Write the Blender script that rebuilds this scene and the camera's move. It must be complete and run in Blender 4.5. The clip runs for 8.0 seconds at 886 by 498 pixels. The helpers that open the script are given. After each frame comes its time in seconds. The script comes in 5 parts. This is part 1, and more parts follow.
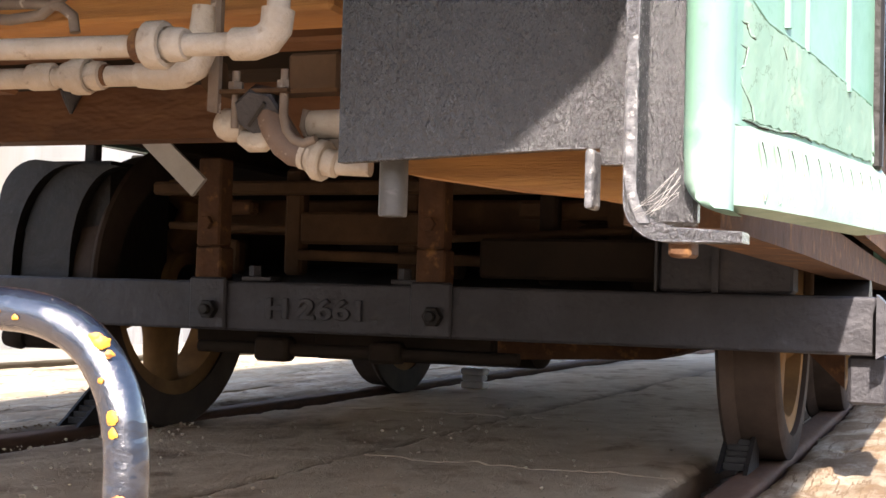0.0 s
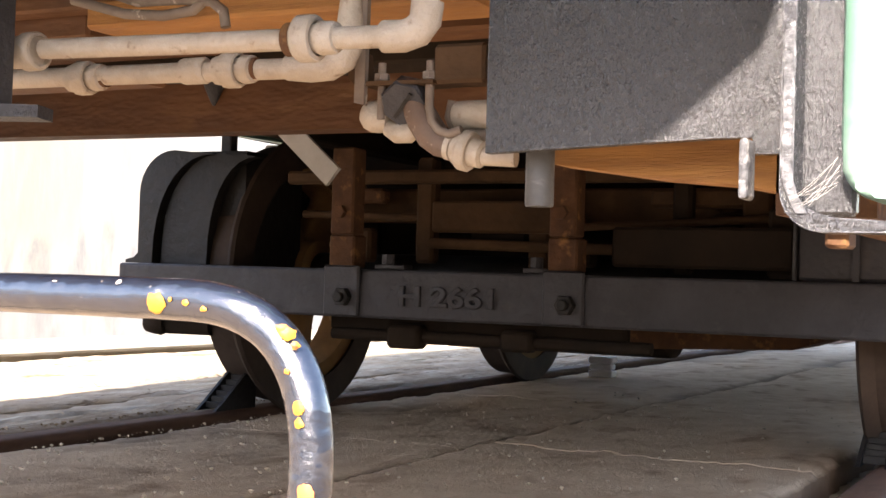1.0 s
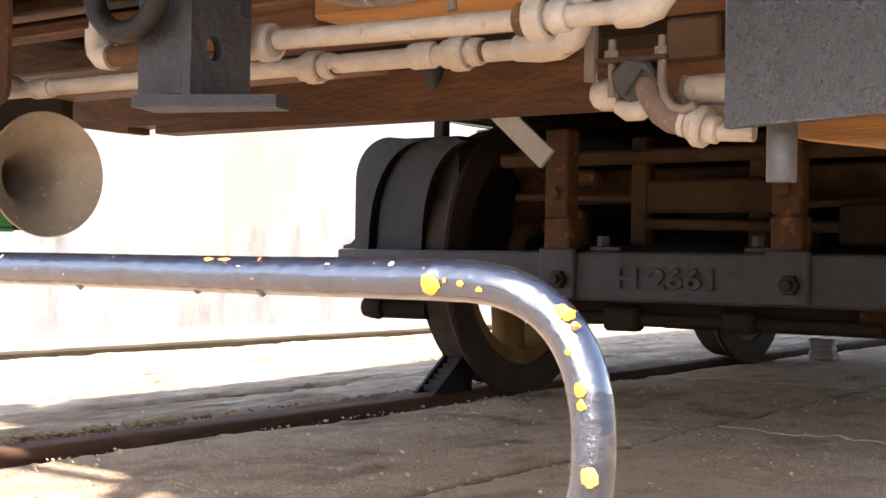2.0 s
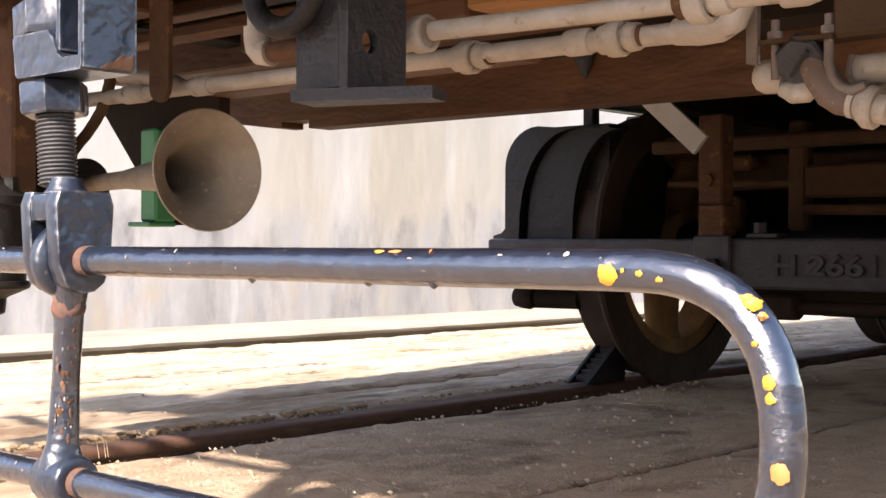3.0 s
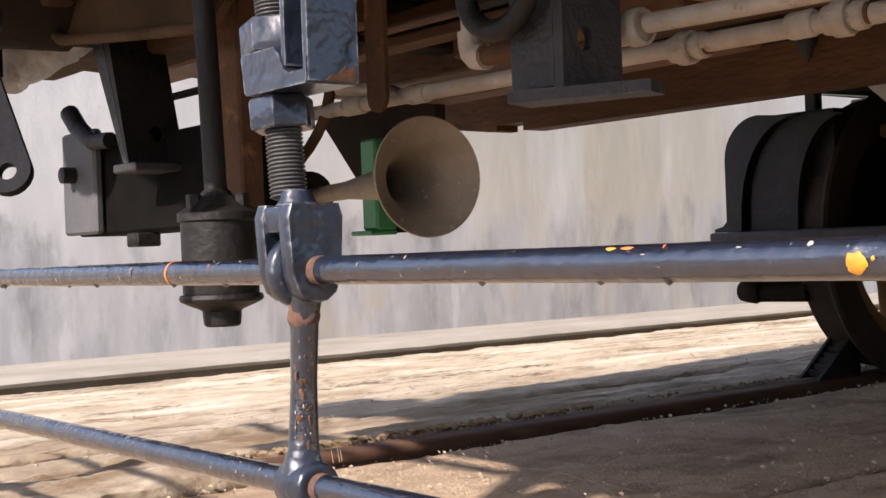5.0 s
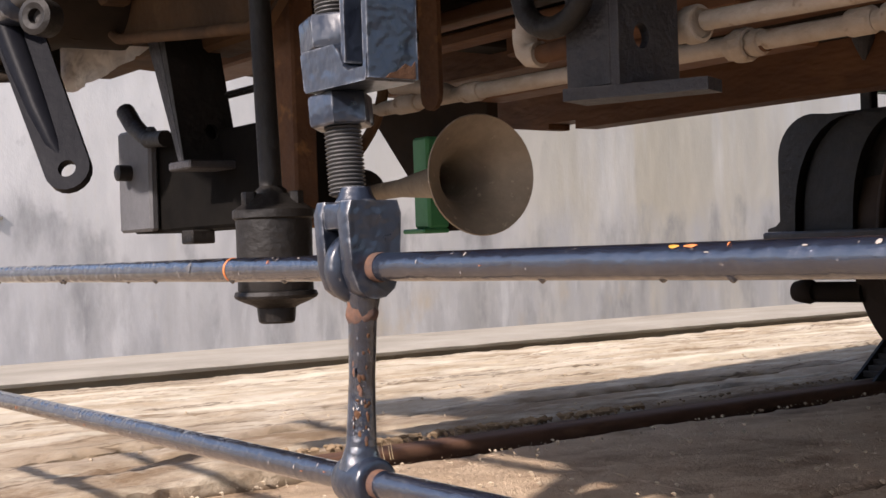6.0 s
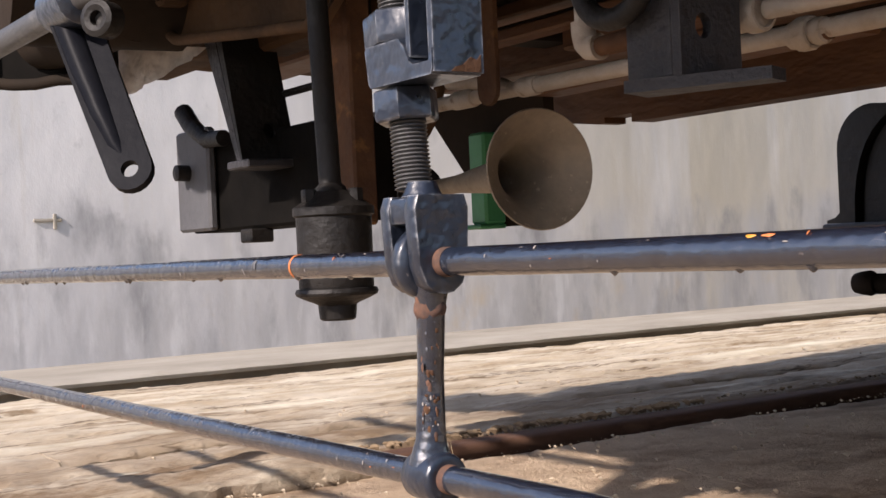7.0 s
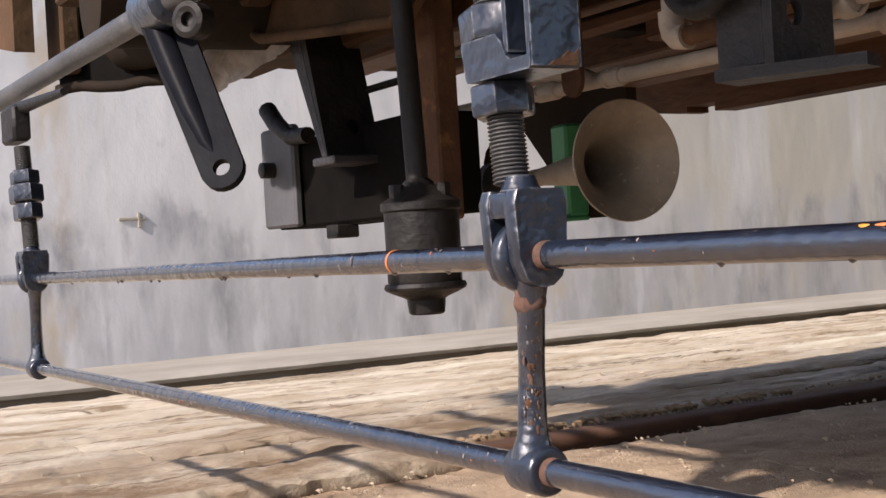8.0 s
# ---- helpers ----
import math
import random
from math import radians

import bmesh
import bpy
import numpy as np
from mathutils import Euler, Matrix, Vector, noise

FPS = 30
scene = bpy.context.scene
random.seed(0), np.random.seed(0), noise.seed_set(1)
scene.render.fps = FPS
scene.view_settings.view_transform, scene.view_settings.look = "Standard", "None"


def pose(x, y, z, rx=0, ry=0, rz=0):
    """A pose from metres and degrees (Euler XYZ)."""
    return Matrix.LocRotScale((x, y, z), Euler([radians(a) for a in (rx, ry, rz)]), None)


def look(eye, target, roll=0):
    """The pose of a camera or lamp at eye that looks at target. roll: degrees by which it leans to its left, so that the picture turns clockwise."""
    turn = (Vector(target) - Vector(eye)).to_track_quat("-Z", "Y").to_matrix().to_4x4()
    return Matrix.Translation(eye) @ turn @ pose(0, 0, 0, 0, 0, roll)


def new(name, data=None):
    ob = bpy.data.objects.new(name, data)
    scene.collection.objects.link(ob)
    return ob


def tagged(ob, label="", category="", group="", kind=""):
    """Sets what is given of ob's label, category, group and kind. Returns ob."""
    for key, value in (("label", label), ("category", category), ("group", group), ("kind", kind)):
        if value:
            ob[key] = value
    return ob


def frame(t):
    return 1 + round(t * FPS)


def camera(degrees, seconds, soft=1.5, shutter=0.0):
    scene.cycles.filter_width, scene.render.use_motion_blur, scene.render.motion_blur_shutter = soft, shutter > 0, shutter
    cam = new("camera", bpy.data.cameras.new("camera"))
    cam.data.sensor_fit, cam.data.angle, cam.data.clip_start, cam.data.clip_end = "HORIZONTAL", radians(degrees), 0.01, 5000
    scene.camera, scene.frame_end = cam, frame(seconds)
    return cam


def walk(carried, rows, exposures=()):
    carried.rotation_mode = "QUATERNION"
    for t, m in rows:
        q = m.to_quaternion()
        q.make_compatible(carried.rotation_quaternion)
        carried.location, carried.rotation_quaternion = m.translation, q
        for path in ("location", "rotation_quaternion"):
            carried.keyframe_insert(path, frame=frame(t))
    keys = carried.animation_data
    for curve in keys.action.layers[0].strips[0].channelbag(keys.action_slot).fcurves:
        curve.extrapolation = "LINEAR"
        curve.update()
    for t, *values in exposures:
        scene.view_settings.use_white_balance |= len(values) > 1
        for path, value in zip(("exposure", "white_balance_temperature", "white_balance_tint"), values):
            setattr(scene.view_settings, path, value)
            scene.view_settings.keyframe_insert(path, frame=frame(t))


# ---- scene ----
cam = camera(37.59, 8.0)
PATH = [  # seconds, eye x y z, Euler degrees
    (0, 1.1122, 0.2042, 0.3199, 92.11, -1.62, 21.49),
    (0.5, 1.1045, 0.2002, 0.3216, 91.78, -1.74, 23.93),
    (1, 1.0952, 0.1937, 0.3214, 91.40, -1.80, 26.86),
    (1.5, 1.0795, 0.1932, 0.3199, 90.88, -1.44, 31.14),
    (2, 1.0673, 0.1899, 0.3191, 90.46, -0.94, 35.78),
    (3.5, 1.0488, 0.1906, 0.3193, 89.88, 0.11, 44.71),
    (4, 1.0442, 0.1914, 0.3190, 89.95, 0.71, 47.26),
    (4.5, 1.0433, 0.1918, 0.3187, 90.06, 1.79, 49.55),
    (5, 1.0444, 0.1909, 0.3187, 90.16, 2.13, 51.70),
    (6.5, 1.0375, 0.1838, 0.3173, 90.16, 2.06, 54.72),
    (7, 1.0335, 0.1810, 0.3168, 90.14, 2.62, 56.10),
    (7.5, 1.0321, 0.1747, 0.3168, 90.06, 3.07, 57.59),
    (8, 1.0285, 0.1681, 0.3183, 90.00, 3.43, 59.40),
]
EXPO = [(0, 2.17, 6900, 18), (1, 2.60, 7000, 18), (1.5, 2.74, 7000, 18), (2, 2.60, 7050, 19), (3.5, 1.64, 6900, 21), (5, 1.21, 6800, 21), (8, 0.86, 6700, 20)]
walk(cam, [(t, pose(*r)) for t, *r in PATH], EXPO)

# ---- light ----
SUN_DIR = Vector((0.25, -1.47, 1.0)).normalized()
world = bpy.data.worlds.new("sky_world")
scene.world = world
world.use_nodes = True
wn = world.node_tree
sky = wn.nodes.new("ShaderNodeTexSky")
sky.sky_type, sky.sun_disc = "NISHITA", False
sky.sun_elevation = math.asin(SUN_DIR.z)
sky.sun_rotation = math.atan2(SUN_DIR.x, SUN_DIR.y)
bg = wn.nodes["Background"]
bg.inputs["Strength"].default_value = 0.15
wn.links.new(sky.outputs[0], bg.inputs["Color"])
sun = new("sun", bpy.data.lights.new("sun", "SUN"))
sun.data.energy, sun.data.angle, sun.data.color = 4.0, radians(1.2), (1, 0.95, 0.87)
sun.matrix_world = look(SUN_DIR * 30, (0, 0, 0))

# ---- materials ----
def material(name, base, rough=0.6, metal=0.0, second=None, spots=None, scale=20.0, detail=0.5, bump=0.3, bump_scale=80.0,
             spot_scale=30.0, spot_at=0.62, stretch=(1, 1, 1), rough_vary=0.15, coat=0.0, bump_dist=0.002, spot_edge=0.05, island=0.0, cracks=None, spec=0.5, lump=None, low=None, coat_rough=0.12, dirt=None, edge=None):
    """A worn surface: a base colour that drifts to a second one, with spots of a third, and fine relief."""
    m = bpy.data.materials.new(name)
    m.use_nodes = True
    t = m.node_tree
    b = t.nodes["Principled BSDF"]
    co = t.nodes.new("ShaderNodeTexCoord")
    mp = t.nodes.new("ShaderNodeMapping")
    mp.inputs["Scale"].default_value = stretch
    t.links.new(co.outputs["Object"], mp.inputs["Vector"])

    def noise_tex(sc, det, rg=0.6):
        n = t.nodes.new("ShaderNodeTexNoise")
        n.inputs["Scale"].default_value = sc
        n.inputs["Detail"].default_value = det
        n.inputs["Roughness"].default_value = rg
        t.links.new(mp.outputs[0], n.inputs["Vector"])
        return n.outputs["Fac"]

    def ramp(src, lo, hi):
        r = t.nodes.new("ShaderNodeMapRange")
        r.inputs["From Min"].default_value, r.inputs["From Max"].default_value = lo, hi
        t.links.new(src, r.inputs["Value"])
        return r.outputs[0]

    def mix(fac, a, c):
        x = t.nodes.new("ShaderNodeMix")
        x.data_type = "RGBA"
        t.links.new(fac, x.inputs["Factor"])
        for sock, v in ((x.inputs["A"], a), (x.inputs["B"], c)):
            if isinstance(v, tuple):
                sock.default_value = (*v, 1)
            else:
                t.links.new(v, sock)
        return x.outputs["Result"]

    second = second or tuple(v * 0.7 for v in base)
    big = noise_tex(scale, 8, 0.65)
    col = mix(ramp(big, 0.5 - detail * 0.4, 0.5 + detail * 0.4), base, second)
    fine = noise_tex(bump_scale, 6, 0.7)
    dark = tuple(v * 0.55 for v in base)
    col = mix(ramp(fine, 0.62, 0.95), col, dark)
    if spots:
        sp = noise_tex(spot_scale, 5, 0.6)
        col = mix(ramp(sp, spot_at, spot_at + spot_edge), col, spots)
    if cracks:
        cs, width, ccol, cst = cracks
        m2 = t.nodes.new("ShaderNodeMapping")
        m2.inputs["Scale"].default_value = cst
        t.links.new(co.outputs["Object"], m2.inputs["Vector"])
        cn = t.nodes.new("ShaderNodeTexNoise")
        cn.inputs["Scale"].default_value, cn.inputs["Detail"].default_value, cn.inputs["Roughness"].default_value = cs, 6, 0.55
        t.links.new(m2.outputs[0], cn.inputs["Vector"])
        sub = t.nodes.new("ShaderNodeMath")
        sub.operation = "SUBTRACT"
        sub.inputs[1].default_value = 0.5
        t.links.new(cn.outputs["Fac"], sub.inputs[0])
        ab = t.nodes.new("ShaderNodeMath")
        ab.operation = "ABSOLUTE"
        t.links.new(sub.outputs[0], ab.inputs[0])
        col = mix(ramp(ab.outputs[0], width, 0.0), col, ccol)
        pale = tuple(min(v * 1.35, 0.7) for v in base)
        col = mix(ramp(cn.outputs["Fac"], 0.56, 0.72), col, pale)
    if dirt:
        sd = t.nodes.new("ShaderNodeSeparateXYZ")
        t.links.new(co.outputs["Object"], sd.inputs[0])
        near = ramp(sd.outputs["X"], dirt[0] - dirt[1], dirt[0])
        mul = t.nodes.new("ShaderNodeMath")
        mul.operation = "MULTIPLY"
        t.links.new(near, mul.inputs[0])
        t.links.new(ramp(noise_tex(4.5, 7, 0.68), 0.34, 0.56), mul.inputs[1])
        col = mix(mul.outputs[0], col, dirt[2])
    if low:
        sx = t.nodes.new("ShaderNodeSeparateXYZ")
        t.links.new(co.outputs["Object"], sx.inputs[0])
        col = mix(ramp(sx.outputs["Z"], low[0], low[1]), col, low[2])
    if island:
        oi = t.nodes.new("ShaderNodeObjectInfo")
        col = mix(ramp(oi.outputs["Random"], 0, 1 / island), col, second)
    if edge:
        bv = t.nodes.new("ShaderNodeBevel")
        bv.samples = 4
        bv.inputs["Radius"].default_value = edge[0]
        gm = t.nodes.new("ShaderNodeNewGeometry")
        dt = t.nodes.new("ShaderNodeVectorMath")
        dt.operation = "DOT_PRODUCT"
        t.links.new(bv.outputs[0], dt.inputs[0])
        t.links.new(gm.outputs["Normal"], dt.inputs[1])
        em = t.nodes.new("ShaderNodeMath")
        em.operation = "MULTIPLY"
        t.links.new(ramp(dt.outputs["Value"], 0.985, 0.90), em.inputs[0])
        t.links.new(ramp(noise_tex(edge[2], 5, 0.6), 0.42, 0.62), em.inputs[1])
        col = mix(em.outputs[0], col, edge[1])
    t.links.new(col, b.inputs["Base Color"])
    rg = t.nodes.new("ShaderNodeMapRange")
    rg.inputs["To Min"].default_value, rg.inputs["To Max"].default_value = max(rough - rough_vary, 0.05), min(rough + rough_vary, 1)
    t.links.new(fine, rg.inputs["Value"])
    t.links.new(rg.outputs[0], b.inputs["Roughness"])
    b.inputs["Metallic"].default_value = metal
    b.inputs["Specular IOR Level"].default_value = spec
    b.inputs["Coat Weight"].default_value = coat
    b.inputs["Coat Roughness"].default_value = coat_rough
    bp = t.nodes.new("ShaderNodeBump")
    bp.inputs["Strength"].default_value, bp.inputs["Distance"].default_value = bump, bump_dist
    t.links.new(fine, bp.inputs["Height"])
    if lump:
        b2 = t.nodes.new("ShaderNodeBump")
        b2.inputs["Strength"].default_value, b2.inputs["Distance"].default_value = 1.0, lump[1]
        t.links.new(noise_tex(lump[0], 2, 0.5), b2.inputs["Height"])
        t.links.new(b2.outputs[0], bp.inputs["Normal"])
        t.links.new(b2.outputs[0], b.inputs["Coat Normal"])
    t.links.new(bp.outputs[0], b.inputs["Normal"])
    return m


def wall_paint(name, clean, grey):
    """Whitewash with long drips, grey smudges, a tide line and tan rust stains."""
    m = material(name, clean, 0.92, second=tuple(v * 0.88 for v in clean), scale=3.0, bump=0.35, bump_scale=16, bump_dist=0.004, stretch=(1, 1, 0.6), spec=0.2, lump=(5, 0.006))
    t = m.node_tree
    b = t.nodes["Principled BSDF"]
    geo = t.nodes.new("ShaderNodeTexCoord")
    col = b.inputs["Base Color"].links[0].from_socket

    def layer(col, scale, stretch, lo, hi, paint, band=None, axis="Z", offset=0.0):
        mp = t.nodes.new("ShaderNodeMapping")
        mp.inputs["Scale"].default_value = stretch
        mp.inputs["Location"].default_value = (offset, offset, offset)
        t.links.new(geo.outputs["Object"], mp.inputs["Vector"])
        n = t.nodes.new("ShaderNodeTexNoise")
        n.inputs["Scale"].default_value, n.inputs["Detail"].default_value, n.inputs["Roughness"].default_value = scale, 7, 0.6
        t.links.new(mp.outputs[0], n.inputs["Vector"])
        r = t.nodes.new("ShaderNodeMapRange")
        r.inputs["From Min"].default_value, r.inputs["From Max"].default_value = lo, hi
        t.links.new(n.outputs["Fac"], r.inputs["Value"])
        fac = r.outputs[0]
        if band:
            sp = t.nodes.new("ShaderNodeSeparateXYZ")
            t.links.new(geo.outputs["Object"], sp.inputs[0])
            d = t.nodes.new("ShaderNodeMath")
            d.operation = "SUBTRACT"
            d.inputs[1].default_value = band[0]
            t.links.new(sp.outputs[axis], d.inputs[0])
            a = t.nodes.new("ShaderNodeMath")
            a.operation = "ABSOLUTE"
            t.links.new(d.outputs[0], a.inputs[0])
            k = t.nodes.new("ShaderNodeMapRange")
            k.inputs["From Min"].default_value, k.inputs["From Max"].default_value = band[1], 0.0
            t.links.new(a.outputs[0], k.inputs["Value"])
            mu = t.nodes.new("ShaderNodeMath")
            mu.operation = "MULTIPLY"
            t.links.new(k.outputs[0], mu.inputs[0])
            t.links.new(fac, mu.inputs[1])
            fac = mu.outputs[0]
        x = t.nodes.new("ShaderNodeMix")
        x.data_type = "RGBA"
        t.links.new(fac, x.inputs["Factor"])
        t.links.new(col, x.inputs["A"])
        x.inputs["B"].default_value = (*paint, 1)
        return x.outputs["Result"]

    def damp(col, level, soft, wander, scale, stretch, lo, hi, paint, offset=0.0):
        """Stain below a wandering level, broken up into runs."""
        def tex(sc, st, off):
            mp = t.nodes.new("ShaderNodeMapping")
            mp.inputs["Scale"].default_value = st
            mp.inputs["Location"].default_value = (off, off, off)
            t.links.new(geo.outputs["Object"], mp.inputs["Vector"])
            n = t.nodes.new("ShaderNodeTexNoise")
            n.inputs["Scale"].default_value, n.inputs["Detail"].default_value, n.inputs["Roughness"].default_value = sc, 7, 0.62
            t.links.new(mp.outputs[0], n.inputs["Vector"])
            return n.outputs["Fac"]

        def calc(op, a, c):
            q = t.nodes.new("ShaderNodeMath")
            q.operation = op
            for k, v in enumerate((a, c)):
                if isinstance(v, float):
                    q.inputs[k].default_value = v
                else:
                    t.links.new(v, q.inputs[k])
            return q.outputs[0]

        def span(src, a, c):
            r = t.nodes.new("ShaderNodeMapRange")
            r.inputs["From Min"].default_value, r.inputs["From Max"].default_value = a, c
            t.links.new(src, r.inputs["Value"])
            return r.outputs[0]

        sp = t.nodes.new("ShaderNodeSeparateXYZ")
        t.links.new(geo.outputs["Object"], sp.inputs[0])
        z = calc("ADD", sp.outputs["Z"], calc("MULTIPLY", calc("SUBTRACT", tex(2.6, (1, 1, 0.6), offset + 2.0), 0.5), wander))
        fac = calc("MULTIPLY", span(z, level + soft, level - soft), span(tex(scale, stretch, offset), lo, hi))
        x = t.nodes.new("ShaderNodeMix")
        x.data_type = "RGBA"
        t.links.new(fac, x.inputs["Factor"])
        t.links.new(col, x.inputs["A"])
        x.inputs["B"].default_value = (*paint, 1)
        return x.outputs["Result"]

    col = layer(col, 1.6, (1, 1.0, 0.5), 0.52, 0.75, grey)
    col = layer(col, 6.0, (1, 1.6, 0.10), 0.56, 0.72, (0.58, 0.55, 0.50), offset=3.0)
    # Tan streaks round y = 4.2; they also put the wall's weaker light into colour.
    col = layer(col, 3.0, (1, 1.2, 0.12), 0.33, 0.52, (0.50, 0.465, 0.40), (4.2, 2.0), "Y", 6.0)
    col = damp(col, 0.46, 0.06, 0.55, 3.5, (1, 1.3, 0.45), 0.34, 0.62, (0.47, 0.47, 0.485), 4.0)
    col = damp(col, 0.44, 0.03, 0.80, 5.0, (1, 1.3, 0.5), 0.48, 0.68, (0.30, 0.30, 0.31), 9.0)
    col = damp(col, 0.22, 0.10, 0.35, 7.0, (1, 1.8, 0.25), 0.40, 0.70, (0.42, 0.415, 0.42), 13.0)
    col = damp(col, 0.34, 0.10, 0.5, 9.0, (1, 1.5, 0.30), 0.58, 0.76, (0.62, 0.62, 0.63), 21.0)
    col = layer(col, 4.0, (1, 1, 0.5), 0.46, 0.60, (0.52, 0.43, 0.32), (1.14, 0.09), "Y", 1.0)
    col = damp(col, 0.17, 0.05, 0.25, 1.7, (1, 1.6, 1), 0.60, 0.72, (0.52, 0.45, 0.36), 33.0)
    t.links.new(col, b.inputs["Base Color"])
    return m


BLACK_GLOSS = material("black_gloss_paint", (0.0055, 0.0080, 0.015), 0.18, second=(0.011, 0.0145, 0.024), spots=(0.14, 0.12, 0.11), spot_scale=210, spot_at=0.675, spot_edge=0.04, scale=70, bump=0.6, bump_scale=190, bump_dist=0.0011, rough_vary=0.16, spec=1.0, coat=1.0, lump=(55, 0.0019), coat_rough=0.05)
BLACK_CAST = material("black_cast_paint", (0.0095, 0.0094, 0.0108), 0.25, second=(0.018, 0.0172, 0.0186), spots=(0.075, 0.075, 0.082), spot_scale=480, spot_at=0.64, spot_edge=0.08, scale=18, bump=1.0, bump_scale=420, bump_dist=0.0018, rough_vary=0.12, spec=0.9, lump=(420, 0.0012), stretch=(1, 1, 0.45), edge=(0.002, (0.16, 0.16, 0.17), 150))
BLACK_DULL = material("dull_black_steel", (0.0080, 0.0076, 0.0075), 0.5, second=(0.017, 0.0145, 0.0125), spots=(0.04, 0.034, 0.03), spot_scale=40, spot_at=0.66, spot_edge=0.2, scale=14, bump=0.6, bump_scale=120, spec=0.25, lump=(40, 0.003))
DUSTY_BLACK = material("dusty_black_paint", (0.022, 0.0215, 0.024), 0.5, second=(0.034, 0.033, 0.036), spots=(0.055, 0.046, 0.04), spot_scale=50, spot_at=0.62, spot_edge=0.2, scale=20, bump=0.8, bump_scale=110, bump_dist=0.003, spec=0.35, lump=(60, 0.003), edge=(0.003, (0.075, 0.07, 0.07), 60))
CRANK_BLACK = material("worn_black_enamel", (0.0055, 0.0060, 0.0085), 0.38, second=(0.010, 0.0105, 0.013), spots=(0.05, 0.045, 0.04), spot_scale=120, spot_at=0.70, scale=30, bump=0.2, bump_scale=60, rough_vary=0.05, spec=0.03)
STEEL_BEAM = material("dusty_dark_steel", (0.043, 0.0415, 0.047), 0.5, second=(0.025, 0.0240, 0.0265), spots=(0.080, 0.068, 0.060), spot_scale=16, spot_at=0.60, spot_edge=0.3, scale=9, bump=0.9, bump_scale=90, bump_dist=0.003, spec=0.35, lump=(22, 0.006))
RUST = material("brown_rusty_steel", (0.115, 0.056, 0.027), 0.85, second=(0.055, 0.028, 0.017), spots=(0.23, 0.115, 0.042), spot_scale=28, spot_at=0.57, spot_edge=0.15, scale=16, bump=0.6, bump_scale=140, spec=0.2, lump=(45, 0.004))
TIMBER = material("varnished_orange_timber", (0.42, 0.195, 0.050), 0.7, second=(0.22, 0.095, 0.028), spots=(0.40, 0.20, 0.065), spot_scale=40, spot_at=0.62, spot_edge=0.1, scale=14, stretch=(0.5, 1, 6), bump=0.7, bump_scale=90, bump_dist=0.003)
BROWN_PAINT = material("red_brown_underframe_paint", (0.132, 0.060, 0.026), 0.65, second=(0.072, 0.034, 0.017), spots=(0.20, 0.108, 0.052), spot_scale=7, spot_at=0.58, spot_edge=0.25, scale=6, bump=0.5, bump_scale=60, spec=0.25, lump=(30, 0.004), stretch=(0.6, 1, 1.6))
PIPE = material("cream_painted_pipe", (0.40, 0.345, 0.285), 0.65, second=(0.285, 0.23, 0.175), spots=(0.16, 0.105, 0.068), spot_scale=45, spot_at=0.60, spot_edge=0.10, scale=26, bump=0.6, bump_scale=160, bump_dist=0.0015, lump=(120, 0.0015))
PIPE_DIRTY = material("grimy_brown_fitting", (0.20, 0.155, 0.12), 0.7, second=(0.115, 0.082, 0.062), spots=(0.36, 0.30, 0.25), spot_scale=50, spot_at=0.62, scale=30, bump=0.5, bump_scale=200, bump_dist=0.001)
BRASS = material("tarnished_brass_horn", (0.27, 0.222, 0.160), 0.62, metal=0.15, second=(0.165, 0.130, 0.095), spots=(0.38, 0.32, 0.24), spot_scale=85, spot_at=0.63, spot_edge=0.08, scale=22, bump=0.5, bump_scale=130, bump_dist=0.0012, lump=(35, 0.003))
GREEN = material("mint_green_paint", (0.105, 0.235, 0.165), 0.45, second=(0.165, 0.285, 0.225), spots=(0.25, 0.36, 0.30), spot_scale=7, spot_at=0.60, spot_edge=0.08, scale=5, bump=0.3, bump_scale=60, spec=0.3, lump=(14, 0.003))
GREEN_DEEP = material("green_paint", (0.05, 0.26, 0.11), 0.5, second=(0.04, 0.2, 0.09), scale=10, bump=0.2, bump_scale=80)
PEELING = material("peeling_pale_green_paint", (0.155, 0.262, 0.205), 0.75, second=(0.205, 0.300, 0.235), spots=(0.27, 0.33, 0.25), spot_scale=26, spot_at=0.60, spot_edge=0.12, scale=16, bump=0.5, bump_scale=70, spec=0.15, lump=(30, 0.002), cracks=(11, 0.0045, (0.11, 0.16, 0.12), (1, 1, 1)))
WHITE_LIP = material("flaking_pale_green_paint", (0.30, 0.395, 0.325), 0.55, second=(0.19, 0.30, 0.225), spots=(0.20, 0.17, 0.12), spot_scale=70, spot_at=0.66, spot_edge=0.03, scale=20, bump=0.6, bump_scale=120)
CONCRETE = material("bleached_worn_concrete", (0.55, 0.480, 0.375), 0.92, second=(0.39, 0.310, 0.212), spots=(0.25, 0.18, 0.11), spot_scale=4.6, spot_at=0.57, spot_edge=0.10, scale=5, detail=0.3, bump=1.0, bump_scale=90, bump_dist=0.0045, stretch=(1.8, 0.7, 1), cracks=(1.5, 0.0085, (0.12, 0.085, 0.055), (4.6, 0.36, 1)), low=(-0.010, -0.020, (0.16, 0.115, 0.075)), spec=0.2, lump=(30, 0.003), dirt=(-0.84, 0.70, (0.20, 0.135, 0.08)))
CONCRETE_DIRTY = material("dirty_brown_concrete", (0.60, 0.455, 0.315), 0.92, second=(0.43, 0.31, 0.205), spots=(0.24, 0.155, 0.095), spot_scale=5, spot_at=0.56, spot_edge=0.14, scale=9, detail=0.5, bump=1.0, bump_scale=170, bump_dist=0.007, stretch=(1.2, 0.9, 1), low=(-0.019, -0.026, (0.21, 0.145, 0.095)), spec=0.2, lump=(60, 0.004))
